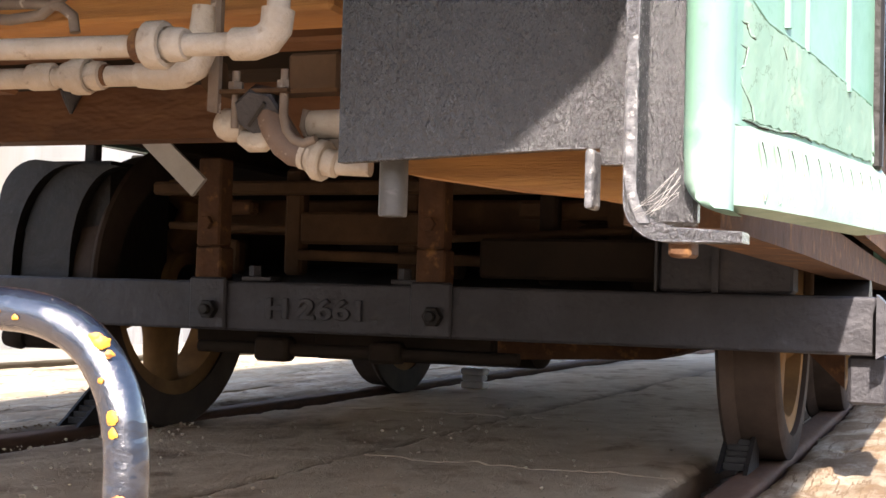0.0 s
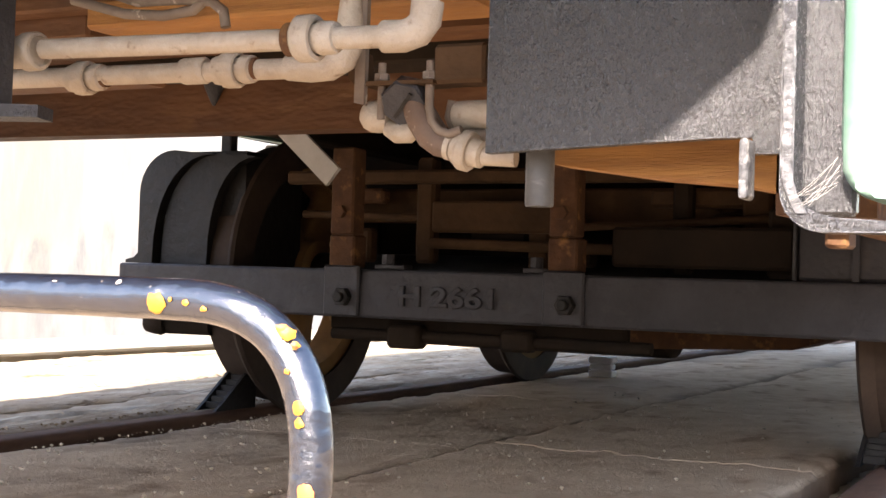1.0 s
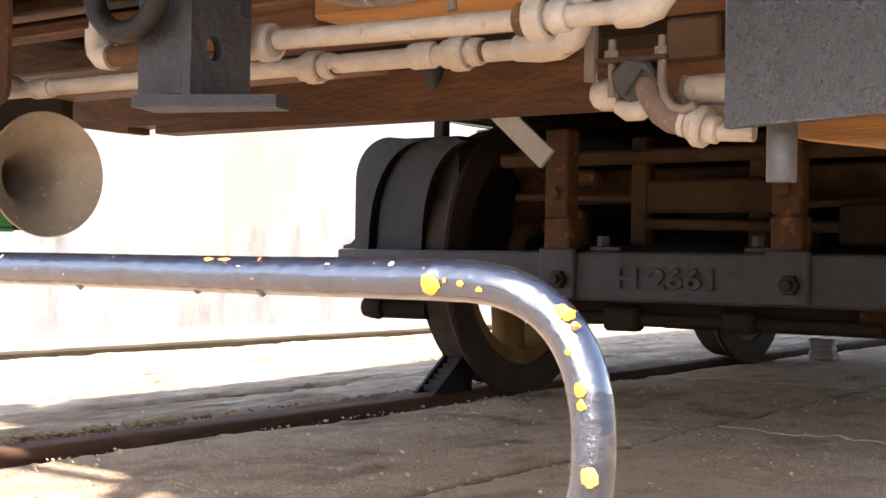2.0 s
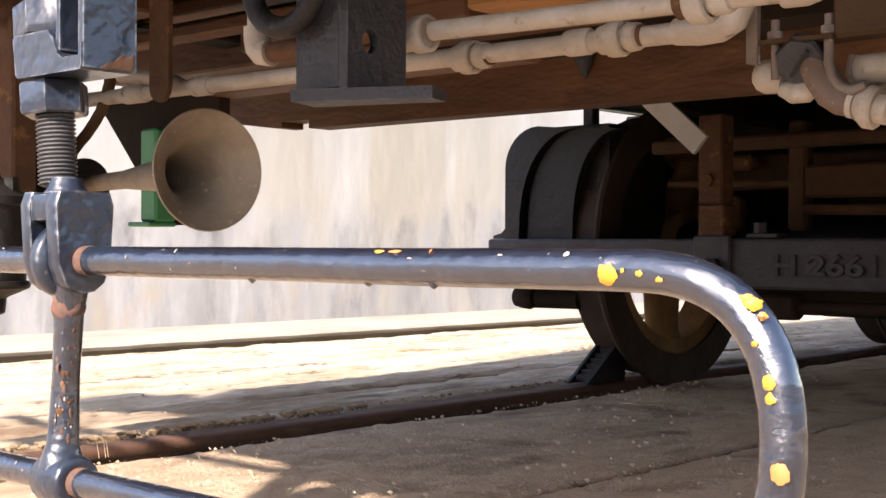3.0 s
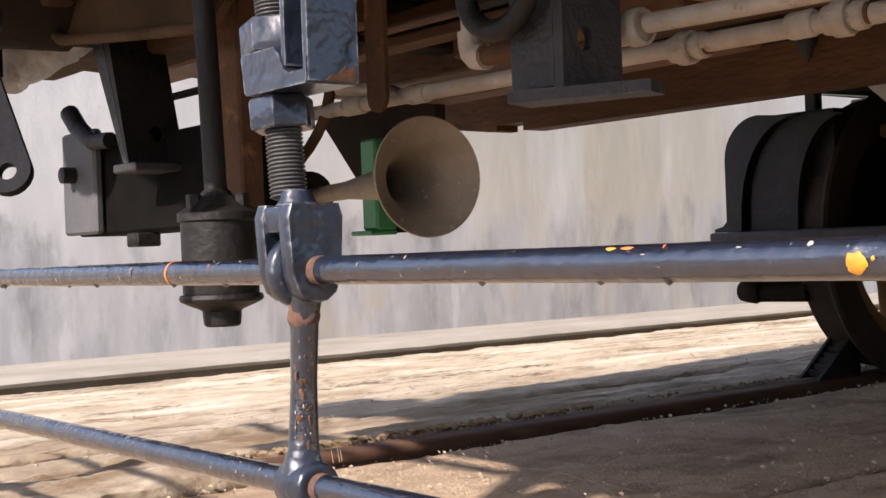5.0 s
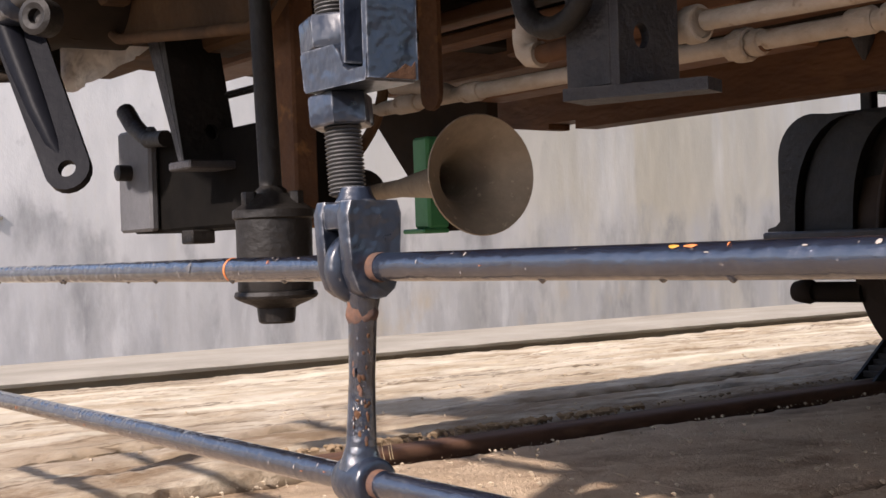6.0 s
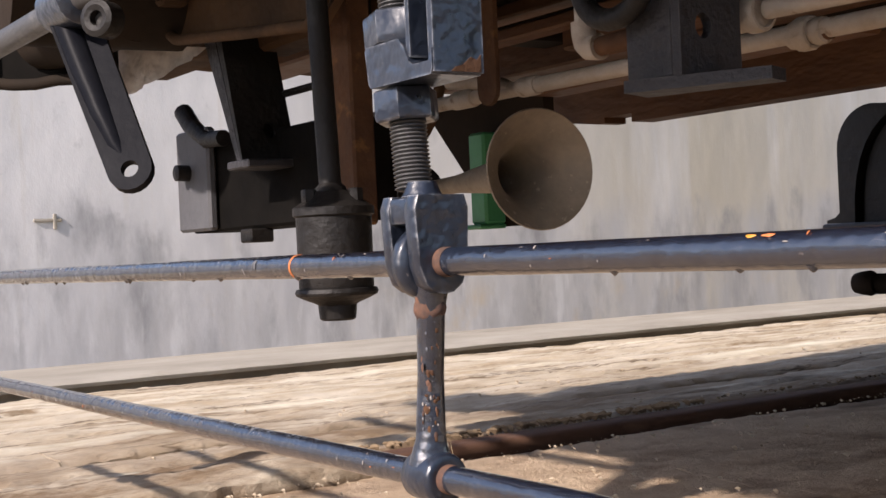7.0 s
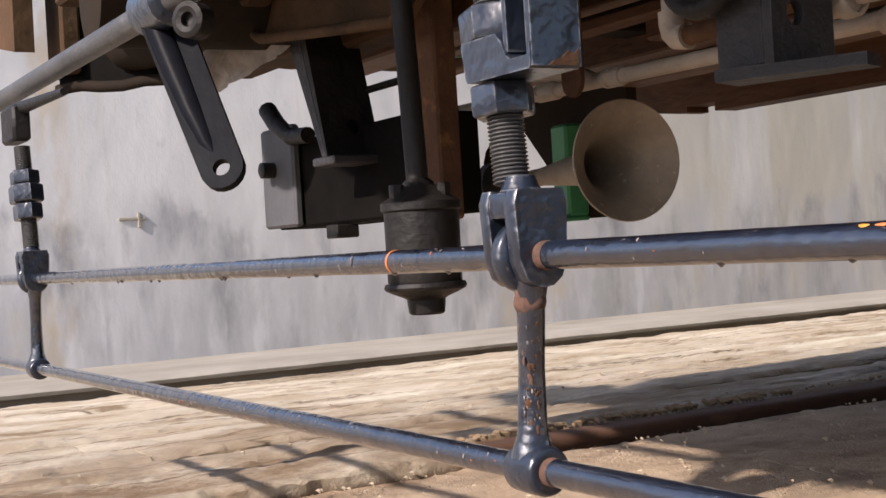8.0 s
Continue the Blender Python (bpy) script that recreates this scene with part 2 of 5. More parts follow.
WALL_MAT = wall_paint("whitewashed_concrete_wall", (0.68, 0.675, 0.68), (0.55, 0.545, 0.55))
PLINTH_DARK = material("weathered_dark_stone", (0.22, 0.20, 0.18), 0.9, second=(0.14, 0.125, 0.11), scale=1.2, bump=0.5, bump_scale=9, bump_dist=0.02)
YARD = material("pale_yard_concrete", (0.52, 0.44, 0.335), 0.92, second=(0.42, 0.34, 0.24), spots=(0.30, 0.22, 0.15), spot_scale=1.5, spot_at=0.6, spot_edge=0.2, scale=1.2, bump=0.5, bump_scale=20, spec=0.2)
WHITE_CARD = material("white_card", (0.85, 0.84, 0.82), 0.6, second=(0.7, 0.69, 0.67), scale=30, bump=0.2)
KERB_MAT = material("stained_kerb_concrete", (0.36, 0.33, 0.28), 0.9, second=(0.24, 0.215, 0.175), spots=(0.17, 0.145, 0.115), spot_scale=3, spot_at=0.6, spot_edge=0.2, scale=5, bump=0.6, bump_scale=50, bump_dist=0.004, stretch=(1, 0.5, 1))
RAIL_MAT = material("rusty_rail_steel", (0.13, 0.070, 0.045), 0.8, second=(0.065, 0.036, 0.025), spots=(0.20, 0.115, 0.07), spot_scale=12, spot_at=0.62, spot_edge=0.2, scale=14, bump=0.5, bump_scale=100, spec=0.12, stretch=(1, 0.3, 1), lump=(30, 0.003))
WHEEL_TYRE = material("dark_wheel_steel", (0.066, 0.048, 0.038), 0.75, second=(0.034, 0.025, 0.020), scale=12, bump=0.3, bump_scale=90, spec=0.10)
WHEEL_BROWN = material("ochre_dusty_wheel", (0.30, 0.175, 0.070), 0.8, second=(0.16, 0.09, 0.042), scale=9, bump=0.4, bump_scale=90, spec=0.2)
# Near-black brown; it also puts the shade under the tram into the colour.
DARK = material("dark_underside", (0.017, 0.0135, 0.0105), 0.9, second=(0.030, 0.021, 0.015), scale=8, bump=0.3, bump_scale=60, spec=0.08)
SOOT_BROWN = material("soot_stained_brown_steel", (0.090, 0.050, 0.026), 0.9, second=(0.042, 0.026, 0.016), spots=(0.12, 0.068, 0.034), spot_scale=8, spot_at=0.58, spot_edge=0.2, scale=7, bump=0.5, bump_scale=70, spec=0.12, lump=(30, 0.004))
BLACK_PAINT = material("thick_black_paint", (0.0095, 0.0135, 0.0225), 0.33, second=(0.017, 0.0225, 0.034), spots=(0.11, 0.095, 0.09), spot_scale=150, spot_at=0.68, spot_edge=0.03, scale=50, bump=0.22, bump_scale=150, bump_dist=0.0012, rough_vary=0.18, spec=0.5, coat=0.5, lump=(65, 0.0023), coat_rough=0.16, edge=(0.0022, (0.17, 0.175, 0.185), 140))
EDGE_GREY = material("chipped_grey_edge", (0.16, 0.16, 0.165), 0.5, second=(0.045, 0.045, 0.048), spots=(0.30, 0.29, 0.28), spot_scale=120, spot_at=0.58, scale=130, detail=0.3, bump=1.0, bump_scale=200, bump_dist=0.003, lump=(160, 0.002))
YELLOW = material("yellow_primer_chip", (0.56, 0.27, 0.022), 0.5, second=(0.44, 0.17, 0.022), scale=240, spots=(0.20, 0.075, 0.02), spot_scale=260, spot_at=0.60, spot_edge=0.08, bump=0.3, bump_scale=300)
ORANGE = material("orange_rust_chip", (0.50, 0.150, 0.036), 0.6, second=(0.40, 0.12, 0.035), bump=0.2)
PALE_CHIP = material("pale_paint_chip", (0.36, 0.32, 0.28), 0.6, second=(0.22, 0.18, 0.15), bump=0.2)
RUST_CHIP = material("rust_stain", (0.150, 0.068, 0.036), 0.85, second=(0.060, 0.034, 0.026), scale=70, detail=0.3, bump=0.6, bump_scale=200)
GREY_PAINT = material("pale_grey_paint", (0.52, 0.50, 0.46), 0.6, second=(0.4, 0.37, 0.33), scale=12, bump=0.2, bump_scale=90)
CANVAS = material("pale_canvas", (0.66, 0.61, 0.55), 0.9, second=(0.48, 0.43, 0.38), scale=12, bump=0.5, bump_scale=60, lump=(30, 0.01))
BOX_BLACK = material("flat_black_box_paint", (0.0035, 0.0032, 0.003), 0.85, second=(0.008, 0.007, 0.006), scale=10, bump=0.3, bump_scale=70, spec=0.05)
VALVE_RED = material("reddish_grimy_brass", (0.135, 0.085, 0.060), 0.7, second=(0.085, 0.056, 0.042), spots=(0.24, 0.18, 0.135), spot_scale=60, spot_at=0.62, scale=40, bump=0.5, bump_scale=180, bump_dist=0.0012)
SHAFT_STEEL = material("worn_grey_steel", (0.075, 0.073, 0.072), 0.5, second=(0.035, 0.034, 0.033), spots=(0.12, 0.115, 0.11), spot_scale=60, spot_at=0.6, spot_edge=0.15, scale=25, bump=0.6, bump_scale=150, bump_dist=0.0015, spec=0.5, stretch=(0.4, 1, 1))
GRIT = material("pale_grit", (0.46, 0.385, 0.285), 0.9, second=(0.27, 0.21, 0.14), scale=40, bump=0.2)
COVER_GREY = material("dull_grey_cover_paint", (0.085, 0.086, 0.092), 0.6, second=(0.055, 0.055, 0.058), spots=(0.06, 0.038, 0.028), spot_scale=22, spot_at=0.62, spot_edge=0.1, scale=16, bump=0.4, bump_scale=90, spec=0.3)
EARTH = material("crumbled_brown_earth", (0.24, 0.175, 0.11), 0.95, second=(0.15, 0.105, 0.065), scale=60, bump=0.5, bump_scale=200, spec=0.1)
STRAW = material("dry_straw", (0.48, 0.40, 0.24), 0.8, second=(0.36, 0.29, 0.17), bump=0.1)


# ---- mesh tools ----
def part(name, bm, mat, parent=None, label="", smooth=None):
    me = bpy.data.meshes.new(name)
    bmesh.ops.recalc_face_normals(bm, faces=bm.faces)
    bm.to_mesh(me)
    bm.free()
    me.materials.append(mat)
    if smooth:
        me.shade_smooth()
        me.set_sharp_from_angle(angle=radians(smooth))
    ob = new(name, me)
    if parent:
        ob.parent = parent
        ob.matrix_parent_inverse = parent.matrix_world.inverted()
    if label:
        tagged(ob, label)
    return ob


def thing(name, label, category, group="", at=(0, 0, 0)):
    ob = new(name)
    ob.empty_display_size = 0.05
    ob.location = at
    bpy.context.view_layer.update()
    return tagged(ob, label, category, group)


def setting(ob, label, category):
    return tagged(ob, label, category, kind="structure")


def box(bm, x0, x1, y0, y1, z0, z1, bevel=0.0, m=None, segs=1):
    vs = bmesh.ops.create_cube(bm, size=1)["verts"]
    mat = Matrix.Translation(((x0 + x1) / 2, (y0 + y1) / 2, (z0 + z1) / 2)) @ Matrix.Diagonal((x1 - x0, y1 - y0, z1 - z0, 1))
    bmesh.ops.transform(bm, matrix=mat, verts=vs)
    if bevel:
        es = list({e for v in vs for e in v.link_edges})
        got = bmesh.ops.bevel(bm, geom=es, offset=bevel, segments=segs, affect="EDGES", profile=0.5)
        vs = list({v for f in got["faces"] for v in f.verts} | {v for v in vs if v.is_valid})
    if m:
        bmesh.ops.transform(bm, matrix=m, verts=vs)
    return vs


def rings(bm, loops, cap=True, closed=False):
    """Skins a row of vertex loops."""
    made = [[bm.verts.new(p) for p in loop] for loop in loops]
    n = len(made[0])
    pairs = list(zip(made, made[1:])) + ([(made[-1], made[0])] if closed else [])
    for a, b in pairs:
        for i in range(n):
            bm.faces.new((a[i], a[(i + 1) % n], b[(i + 1) % n], b[i]))
    if cap and not closed:
        bm.faces.new(made[0][::-1])
        bm.faces.new(made[-1])
    return [v for loop in made for v in loop]


def frame_of(d):
    d = Vector(d).normalized()
    u = d.orthogonal().normalized() if abs(d.z) > 0.9 else d.cross(Vector((0, 0, 1))).normalized()
    return u, d.cross(u)


def tube(bm, pts, r, n=16, wobble=0.0):
    """A round bar along a line of points."""
    pts = [Vector(p) for p in pts]
    loops = []
    u = None
    for i, p in enumerate(pts):
        d = (pts[min(i + 1, len(pts) - 1)] - pts[max(i - 1, 0)]).normalized()
        if u is None:
            u, _ = frame_of(d)
        u = (u - d * u.dot(d)).normalized()
        v = d.cross(u)
        rr = r[i] if isinstance(r, (list, tuple)) else r
        loops.append([p + (u * math.cos(a) + v * math.sin(a)) * (rr + wobble * noise.noise(p * 60 + Vector((a, 0, 0)))) for a in [2 * math.pi * k / n for k in range(n)]])
    return rings(bm, loops)


def lathe(bm, p, d, profile, n=24, cap=True):
    """Turns (along, radius) pairs round the axis from p along d."""
    p, d = Vector(p), Vector(d).normalized()
    u, v = frame_of(d)
    return rings(bm, [[p + d * s + (u * math.cos(a) + v * math.sin(a)) * max(r, 1e-4) for a in [2 * math.pi * (k + 0.5) / n for k in range(n)]] for s, r in profile], cap)


def nut(bm, p, d, flats, h, twist=0.0):
    p, d = Vector(p), Vector(d).normalized()
    u, v = frame_of(d)
    R = flats / math.sqrt(3)
    prof = [(0, 0.90), (0.05, 0.97), (0.12, 1), (0.88, 1), (0.95, 0.97), (1, 0.90)]
    return rings(bm, [[p + d * (s * h) + (u * math.cos(a + twist) + v * math.sin(a + twist)) * R * k for a in [math.pi / 3 * i for i in range(6)]] for s, k in prof])


def prism(bm, outline, origin, u, v, depth):
    """A flat outline in (u, v) with a thickness."""
    o, u, v = Vector(origin), Vector(u).normalized(), Vector(v).normalized()
    w = u.cross(v) * depth
    a = [o + u * x + v * y for x, y in outline]
    return rings(bm, [a, [q + w for q in a]])


def arc(cx, cy, r, a0, a1, n):
    return [(cx + r * math.cos(radians(a0 + (a1 - a0) * k / n)), cy + r * math.sin(radians(a0 + (a1 - a0) * k / n))) for k in range(n + 1)]


def line(a, b, n):
    a, b = Vector(a), Vector(b)
    return [a.lerp(b, k / n) for k in range(n + 1)]


# ---- ground, rails, wall ----
def sheet(bm, x0, x1, y0, y1, nx, ny, z, amp, rag=0.0, thick=0.08, seed=0):
    """A slab with an uneven top and ragged long edges."""
    top = []
    for j in range(ny + 1):
        y = y0 + (y1 - y0) * j / ny
        row = []
        for i in range(nx + 1):
            f = i / nx
            xa = x0 + rag * (noise.noise((y * 9, seed, 0)) + 0.6 * noise.noise((y * 31, seed, 3)))
            xb = x1 + rag * (noise.noise((y * 9, seed, 7)) + 0.6 * noise.noise((y * 31, seed, 9)))
            x = xa + (xb - xa) * f
            h = amp * (noise.noise((x * 5, y * 2.2, seed)) + 0.5 * noise.noise((x * 17, y * 8, seed + 5)))
            # worn layers: the top flakes off in flat steps
            q = noise.noise((x * 7, y * 2.0, seed * 0.37)) + 0.5 * noise.noise((x * 23, y * 9, seed)) + 0.25 * noise.noise((x * 60, y * 34, 2))
            h += amp * 0.75 * (math.floor(q * 3.2) + 1) - 0.25 * amp + 0.0012 * noise.noise((x * 90, y * 90, 1))
            ragy = 0.10 * rag * noise.noise((x * 22, seed, y0 if j == 0 else y1)) if j in (0, ny) else 0.0
            edge = min(f, 1 - f) * nx
            row.append(bm.verts.new((x, y + ragy, z + h - (0.5 * abs(rag) + 0.004 if edge < 0.5 else 0))))
        top.append(row)
    for a, b in zip(top, top[1:]):
        for i in range(nx):
            bm.faces.new((a[i], a[i + 1], b[i + 1], b[i]))
    rim = [r[0] for r in top] + top[-1][1:] + [r[-1] for r in top[-2::-1]] + top[0][-2:0:-1]
    low = [bm.verts.new((v.co.x, v.co.y, z - thick)) for v in rim]
    for i in range(len(rim)):
        k = (i + 1) % len(rim)
        bm.faces.new((rim[i], rim[k], low[k], low[i]))


bm = bmesh.new()
bmesh.ops.create_grid(bm, x_segments=8, y_segments=8, size=1500)
bmesh.ops.translate(bm, verts=bm.verts, vec=(0, 0, -0.075))
ground = setting(part("ground", bm, YARD), "worn tan concrete ground around the track", "ground")


def slab_row(x0, x1, y0, y1, step, amp, rag, seed, mat=None, z=0.0):
    y, k = y0, 0
    while y < y1:
        e = min(y + step * random.uniform(0.8, 1.25), y1)
        bm = bmesh.new()
        fine = 0.014 if y < 3.2 else (0.03 if e < 6.5 else 0.4)
        n = max(6, int((e - y) / fine))
        sheet(bm, x0, x1, y + 0.0015, e - 0.0015, max(4, int((x1 - x0) / fine)), n, z + random.uniform(-0.001, 0.001), amp, rag, 0.06, seed)
        part("concrete_slab", bm, mat or CONCRETE, ground, smooth=50)
        y, k = e, k + 1


random.seed(4)
EDGES = [-2.352, -2.16, -1.95, -1.77, -1.60, -1.42, -1.25, -1.09, -0.955, -0.815]
for i, (dz, st) in enumerate(((-0.010, 1.9), (-0.007, 1.5), (-0.004, 2.4), (-0.003, 1.7), (0.000, 1.4), (-0.002, 2.1), (0.001, 1.2), (-0.003, 1.6), (-0.003, 1.1))):
    slab_row(EDGES[i], EDGES[i + 1] - 0.005, -1.2, 9.0, st, 0.0030, 0.013, 20 * i, None, dz)
bm = bmesh.new()
sheet(bm, -0.83, -0.67, -1.2, 1.30, 14, 170, 0.010, 0.005, 0.012, 0.06, 77)
for v in bm.verts:
    if v.co.y > 1.02 and v.co.z > -0.05:
        v.co.z -= 0.045 * ((v.co.y - 1.02) / 0.28) ** 2 * (0.6 + 0.8 * abs(noise.noise((v.co.x * 30, v.co.y * 25, 0))))
part("packed_dirt", bm, CONCRETE, ground, "brown dirt packed over the buried rail", smooth=50)
slab_row(-0.70, -0.06, -1.2, 9.0, 1.3, 0.003, 0.010, 140, CONCRETE_DIRTY, -0.018)
slab_row(-0.05, 0.63, -1.2, 9.0, 1.15, 0.0032, 0.014, 170, CONCRETE_DIRTY, -0.014)
slab_row(0.80, 1.5, -1.2, 9.0, 1.0, 0.006, 0.014, 200)
slab_row(1.51, 2.4, -1.2, 9.0, 1.4, 0.006, 0.014, 230)


random.seed(11)
verts, faces, crumb_verts, crumb_faces = [], [], [], []
for k in range(3000):
    if k < 2500:
        x, y = random.uniform(-0.66, 0.6), 0.75 + 3.4 * random.random() ** 1.6
    else:
        x, y = random.uniform(-1.6, -0.8), random.uniform(0.6, 3.5)
    if k % 7 == 0:
        x = -0.675 + abs(random.gauss(0, 0.05))
        y = random.uniform(0.7, 3.0)
    s = 0.0008 + 0.0046 * random.random() ** 5
    if k % 11 == 0 and k < 2500:
        x, y, s = -0.800 + random.gauss(0, 0.010), random.uniform(1.15, 2.0), random.uniform(0.004, 0.010)
    if k > 2800:
        x, y, s = -0.815 + random.gauss(0, 0.008), random.uniform(0.5, 3.0), random.uniform(0.002, 0.0045)
    if -0.06 < x < -0.04:
        x += 0.05
    vs, fs = (crumb_verts, crumb_faces) if k > 2800 or (k % 11 == 0 and k < 2500) else (verts, faces)
    b = len(vs)
    for dx, dy, dz in ((1, 0, 0.1), (-0.5, 0.8, 0), (-0.6, -0.9, 0.05), (0.1, -0.1, 0.55), (0.2, 0.3, -1)):
        vs.append((x + s * dx * random.uniform(0.7, 1.3), y + s * dy * random.uniform(0.7, 1.3), (-0.012 if x > -0.7 else 0.002) + s * 0.5 + s * dz))
    fs += [(b, b + 1, b + 3), (b + 1, b + 2, b + 3), (b + 2, b, b + 3), (b + 1, b, b + 4), (b + 2, b + 1, b + 4), (b, b + 2, b + 4)]
me = bpy.data.meshes.new("grit")
me.from_pydata(verts, [], faces)
me.materials.append(GRIT)
crumbs = bpy.data.meshes.new("earth_crumbs")
crumbs.from_pydata(crumb_verts, [], crumb_faces)
crumbs.materials.append(EARTH)
tagged(new("earth_crumbs", crumbs), "brown crumbs of broken earth beside the rail", "earth", kind="stuff")
tagged(new("grit", me), "pale grit and tiny stones scattered on the concrete", "grit", kind="stuff")
verts, faces = [], []
for cx, cy, n, h in ((-0.675, 1.33, 3, 0.05),):
    for k in range(n):
        a, x, y = random.uniform(0, 6.28), cx + random.gauss(0, 0.006), cy + random.gauss(0, 0.012)
        hh, b = h * random.uniform(0.5, 1), len(verts)
        verts += [(x - 0.0006, y, -0.005), (x + 0.0006, y, -0.005), (x + 0.2 * hh * math.cos(a), y + 0.2 * hh * math.sin(a), hh)]
        faces.append((b, b + 1, b + 2))
me = bpy.data.meshes.new("dry_grass")
me.from_pydata(verts, [], faces)
me.materials.append(STRAW)
tagged(new("dry_grass", me), "thin dry grass blades growing beside the rail", "grass", kind="stuff")


def rail(name, x):
    bm = bmesh.new()
    prof = [(-0.032, -0.07), (0.032, -0.07), (0.032, -0.045), (0.014, -0.036), (0.033, -0.024), (0.0355, -0.012), (0.034, -0.005), (0.029, -0.001), (0.020, 0.0005), (-0.020, 0.0005), (-0.029, -0.001), (-0.034, -0.005), (-0.0355, -0.012), (-0.033, -0.024), (-0.014, -0.036), (-0.032, -0.045)]
    rings(bm, [[(x + a, y, b) for a, b in prof] for y in (-1.2, 1, 3, 5, 9, 60)])
    return setting(part(name, bm, RAIL_MAT, smooth=50), "rusty brown steel rail sunk in worn concrete", "rail")


rail("rail_left", -0.755)
rail("rail_right", 0.755)

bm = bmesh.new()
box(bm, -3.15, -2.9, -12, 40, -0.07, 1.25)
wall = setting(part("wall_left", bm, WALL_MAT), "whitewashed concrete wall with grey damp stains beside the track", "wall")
# Smudge on the wall, built from two thin raised bars.
bm = bmesh.new()
box(bm, -2.8995, -2.894, 1.345, 1.432, 0.463, 0.473, 0.002)
box(bm, -2.8995, -2.893, 1.405, 1.416, 0.440, 0.487, 0.002)
part("iron_cleat", bm, KERB_MAT, wall, "small dark cross-shaped smudge on the wall")
bm = bmesh.new()
rings(bm, [[(-2.9, y, -0.07), (-2.405, y, -0.07), (-2.405, y, 0.000), (-2.374 + 0.010 * noise.noise((y * 3, 0, 0)), y, 0.003 + 0.003 * noise.noise((y * 7, 4, 0))), (-2.372 + 0.010 * noise.noise((y * 3, 0, 0)), y, 0.013 + 0.003 * noise.noise((y * 7, 1, 0))), (-2.384, y, 0.020 + 0.003 * noise.noise((y * 5, 1, 0))), (-2.43, y, 0.0255 + 0.002 * noise.noise((y * 4, 2, 0))), (-2.60, y, 0.027), (-2.9, y, 0.025)] for y in [-3 + 0.1 * k for k in range(150)] + [40]])
setting(part("kerb", bm, KERB_MAT, smooth=40), "low stained concrete kerb along the foot of the wall", "kerb")


# Wall never in view, added to close the yard for reflections and bounce.
bm = bmesh.new()
box(bm, -14, 4, -5.3, -5.0, -0.07, 1.1)
setting(part("wall_behind", bm, PLINTH_DARK), "unseen plain dark wall added to close the yard behind the camera", "wall")


# Wall out of view, added so black paint reflects something dark.
bm = bmesh.new()
box(bm, 6.5, 6.8, -12, 40, -0.07, 1.3)
setting(part("wall_right", bm, PLINTH_DARK), "unseen plain dark wall added to darken reflections from the right", "wall")

# ---- bogie ----
bogie = thing("bogie", "dark steel four-wheel tram bogie standing on the rails", "bogie", at=(0, 3.7, 0))
YB = 2.575
bm = bmesh.new()
box(bm, -0.965, 0.985, YB, YB + 0.05, 0.238, 0.341, 0.006, segs=2)
end_beam = part("end_beam", bm, STEEL_BEAM, bogie, "dusty dark grey steel end beam")
letters = bpy.data.curves.new("cast_number", "FONT")
letters.body, letters.size, letters.extrude, letters.bevel_depth = "H 2661", 0.056, 0.004, 0.0022
letters.align_x = "CENTER"
tmp = new("cast_number_text", letters)
me = bpy.data.meshes.new_from_object(tmp.evaluated_get(bpy.context.evaluated_depsgraph_get()))
bpy.data.objects.remove(tmp)
me.transform(pose(-0.098, YB - 0.001, 0.268, 90, 0, 0) @ Matrix.Diagonal((1.38, 1, 1, 1)))
me.materials.append(STEEL_BEAM)
number = new("cast_number", me)
number.parent = end_beam
for x in (-0.345, 0.160):
    bm = bmesh.new()
    box(bm, x - 0.047, x + 0.040, YB - 0.012, YB - 0.0005, 0.240, 0.348, 0.004)
    part("bolt_plate", bm, STEEL_BEAM, bogie)
    bm = bmesh.new()
    nut(bm, (x + 0.005, YB - 0.011, 0.281), (0, -1, 0), 0.036, 0.018)
    lathe(bm, (x + 0.005, YB - 0.029, 0.281), (0, -1, 0), [(0, 0.011), (0.01, 0.011), (0.012, 0.009)], 12)
    part("bolt", bm, BLACK_DULL, bogie, smooth=30)
    bm = bmesh.new()
    box(bm, x - 0.040, x + 0.022, YB - 0.004, YB + 0.05, 0.343, 0.413, 0.004)
    part("post_foot", bm, RUST, bogie)
    bm = bmesh.new()
    box(bm, x - 0.038, x + 0.018, YB - 0.006, YB + 0.045, 0.414, 0.60, 0.004)
    part("post", bm, RUST, bogie, "ochre brown rusty steel post", smooth=None)
    bm = bmesh.new()
    nut(bm, (x - 0.012, YB - 0.006, 0.462), (0, -1, 0), 0.026, 0.012)
    part("bolt", bm, RUST, bogie, smooth=30)
for x in (-0.24, 0.10):
    bm = bmesh.new()
    box(bm, x - 0.035, x + 0.035, YB + 0.002, YB + 0.045, 0.342, 0.352, 0.002)
    nut(bm, (x - 0.012, YB + 0.02, 0.352), (0, 0, 1), 0.024, 0.022)
    part("lug", bm, STEEL_BEAM, bogie)
bm = bmesh.new()
box(bm, 0.60, 0.842, YB + 0.01, YB + 0.10, 0.342, 0.455, 0.006)
box(bm, 0.595, 0.60, YB + 0.0, YB + 0.02, 0.342, 0.455)
box(bm, 0.70, 0.712, YB + 0.0, YB + 0.02, 0.342, 0.455)
part("side_bracket", bm, STEEL_BEAM, bogie)
for x in (-0.965, 0.93):
    bm = bmesh.new()
    box(bm, x, x + 0.055, YB + 0.052, 4.95, 0.25, 0.335, 0.006)
    part("side_frame", bm, BLACK_DULL, bogie)
bm = bmesh.new()
prism(bm, [(0, 0), (0.02, 0.012), (0.02, 0.09), (0, 0.11)], (0.987, YB + 0.05, 0.235), (1, 0, 0), (0, 0, 1), 0.10)
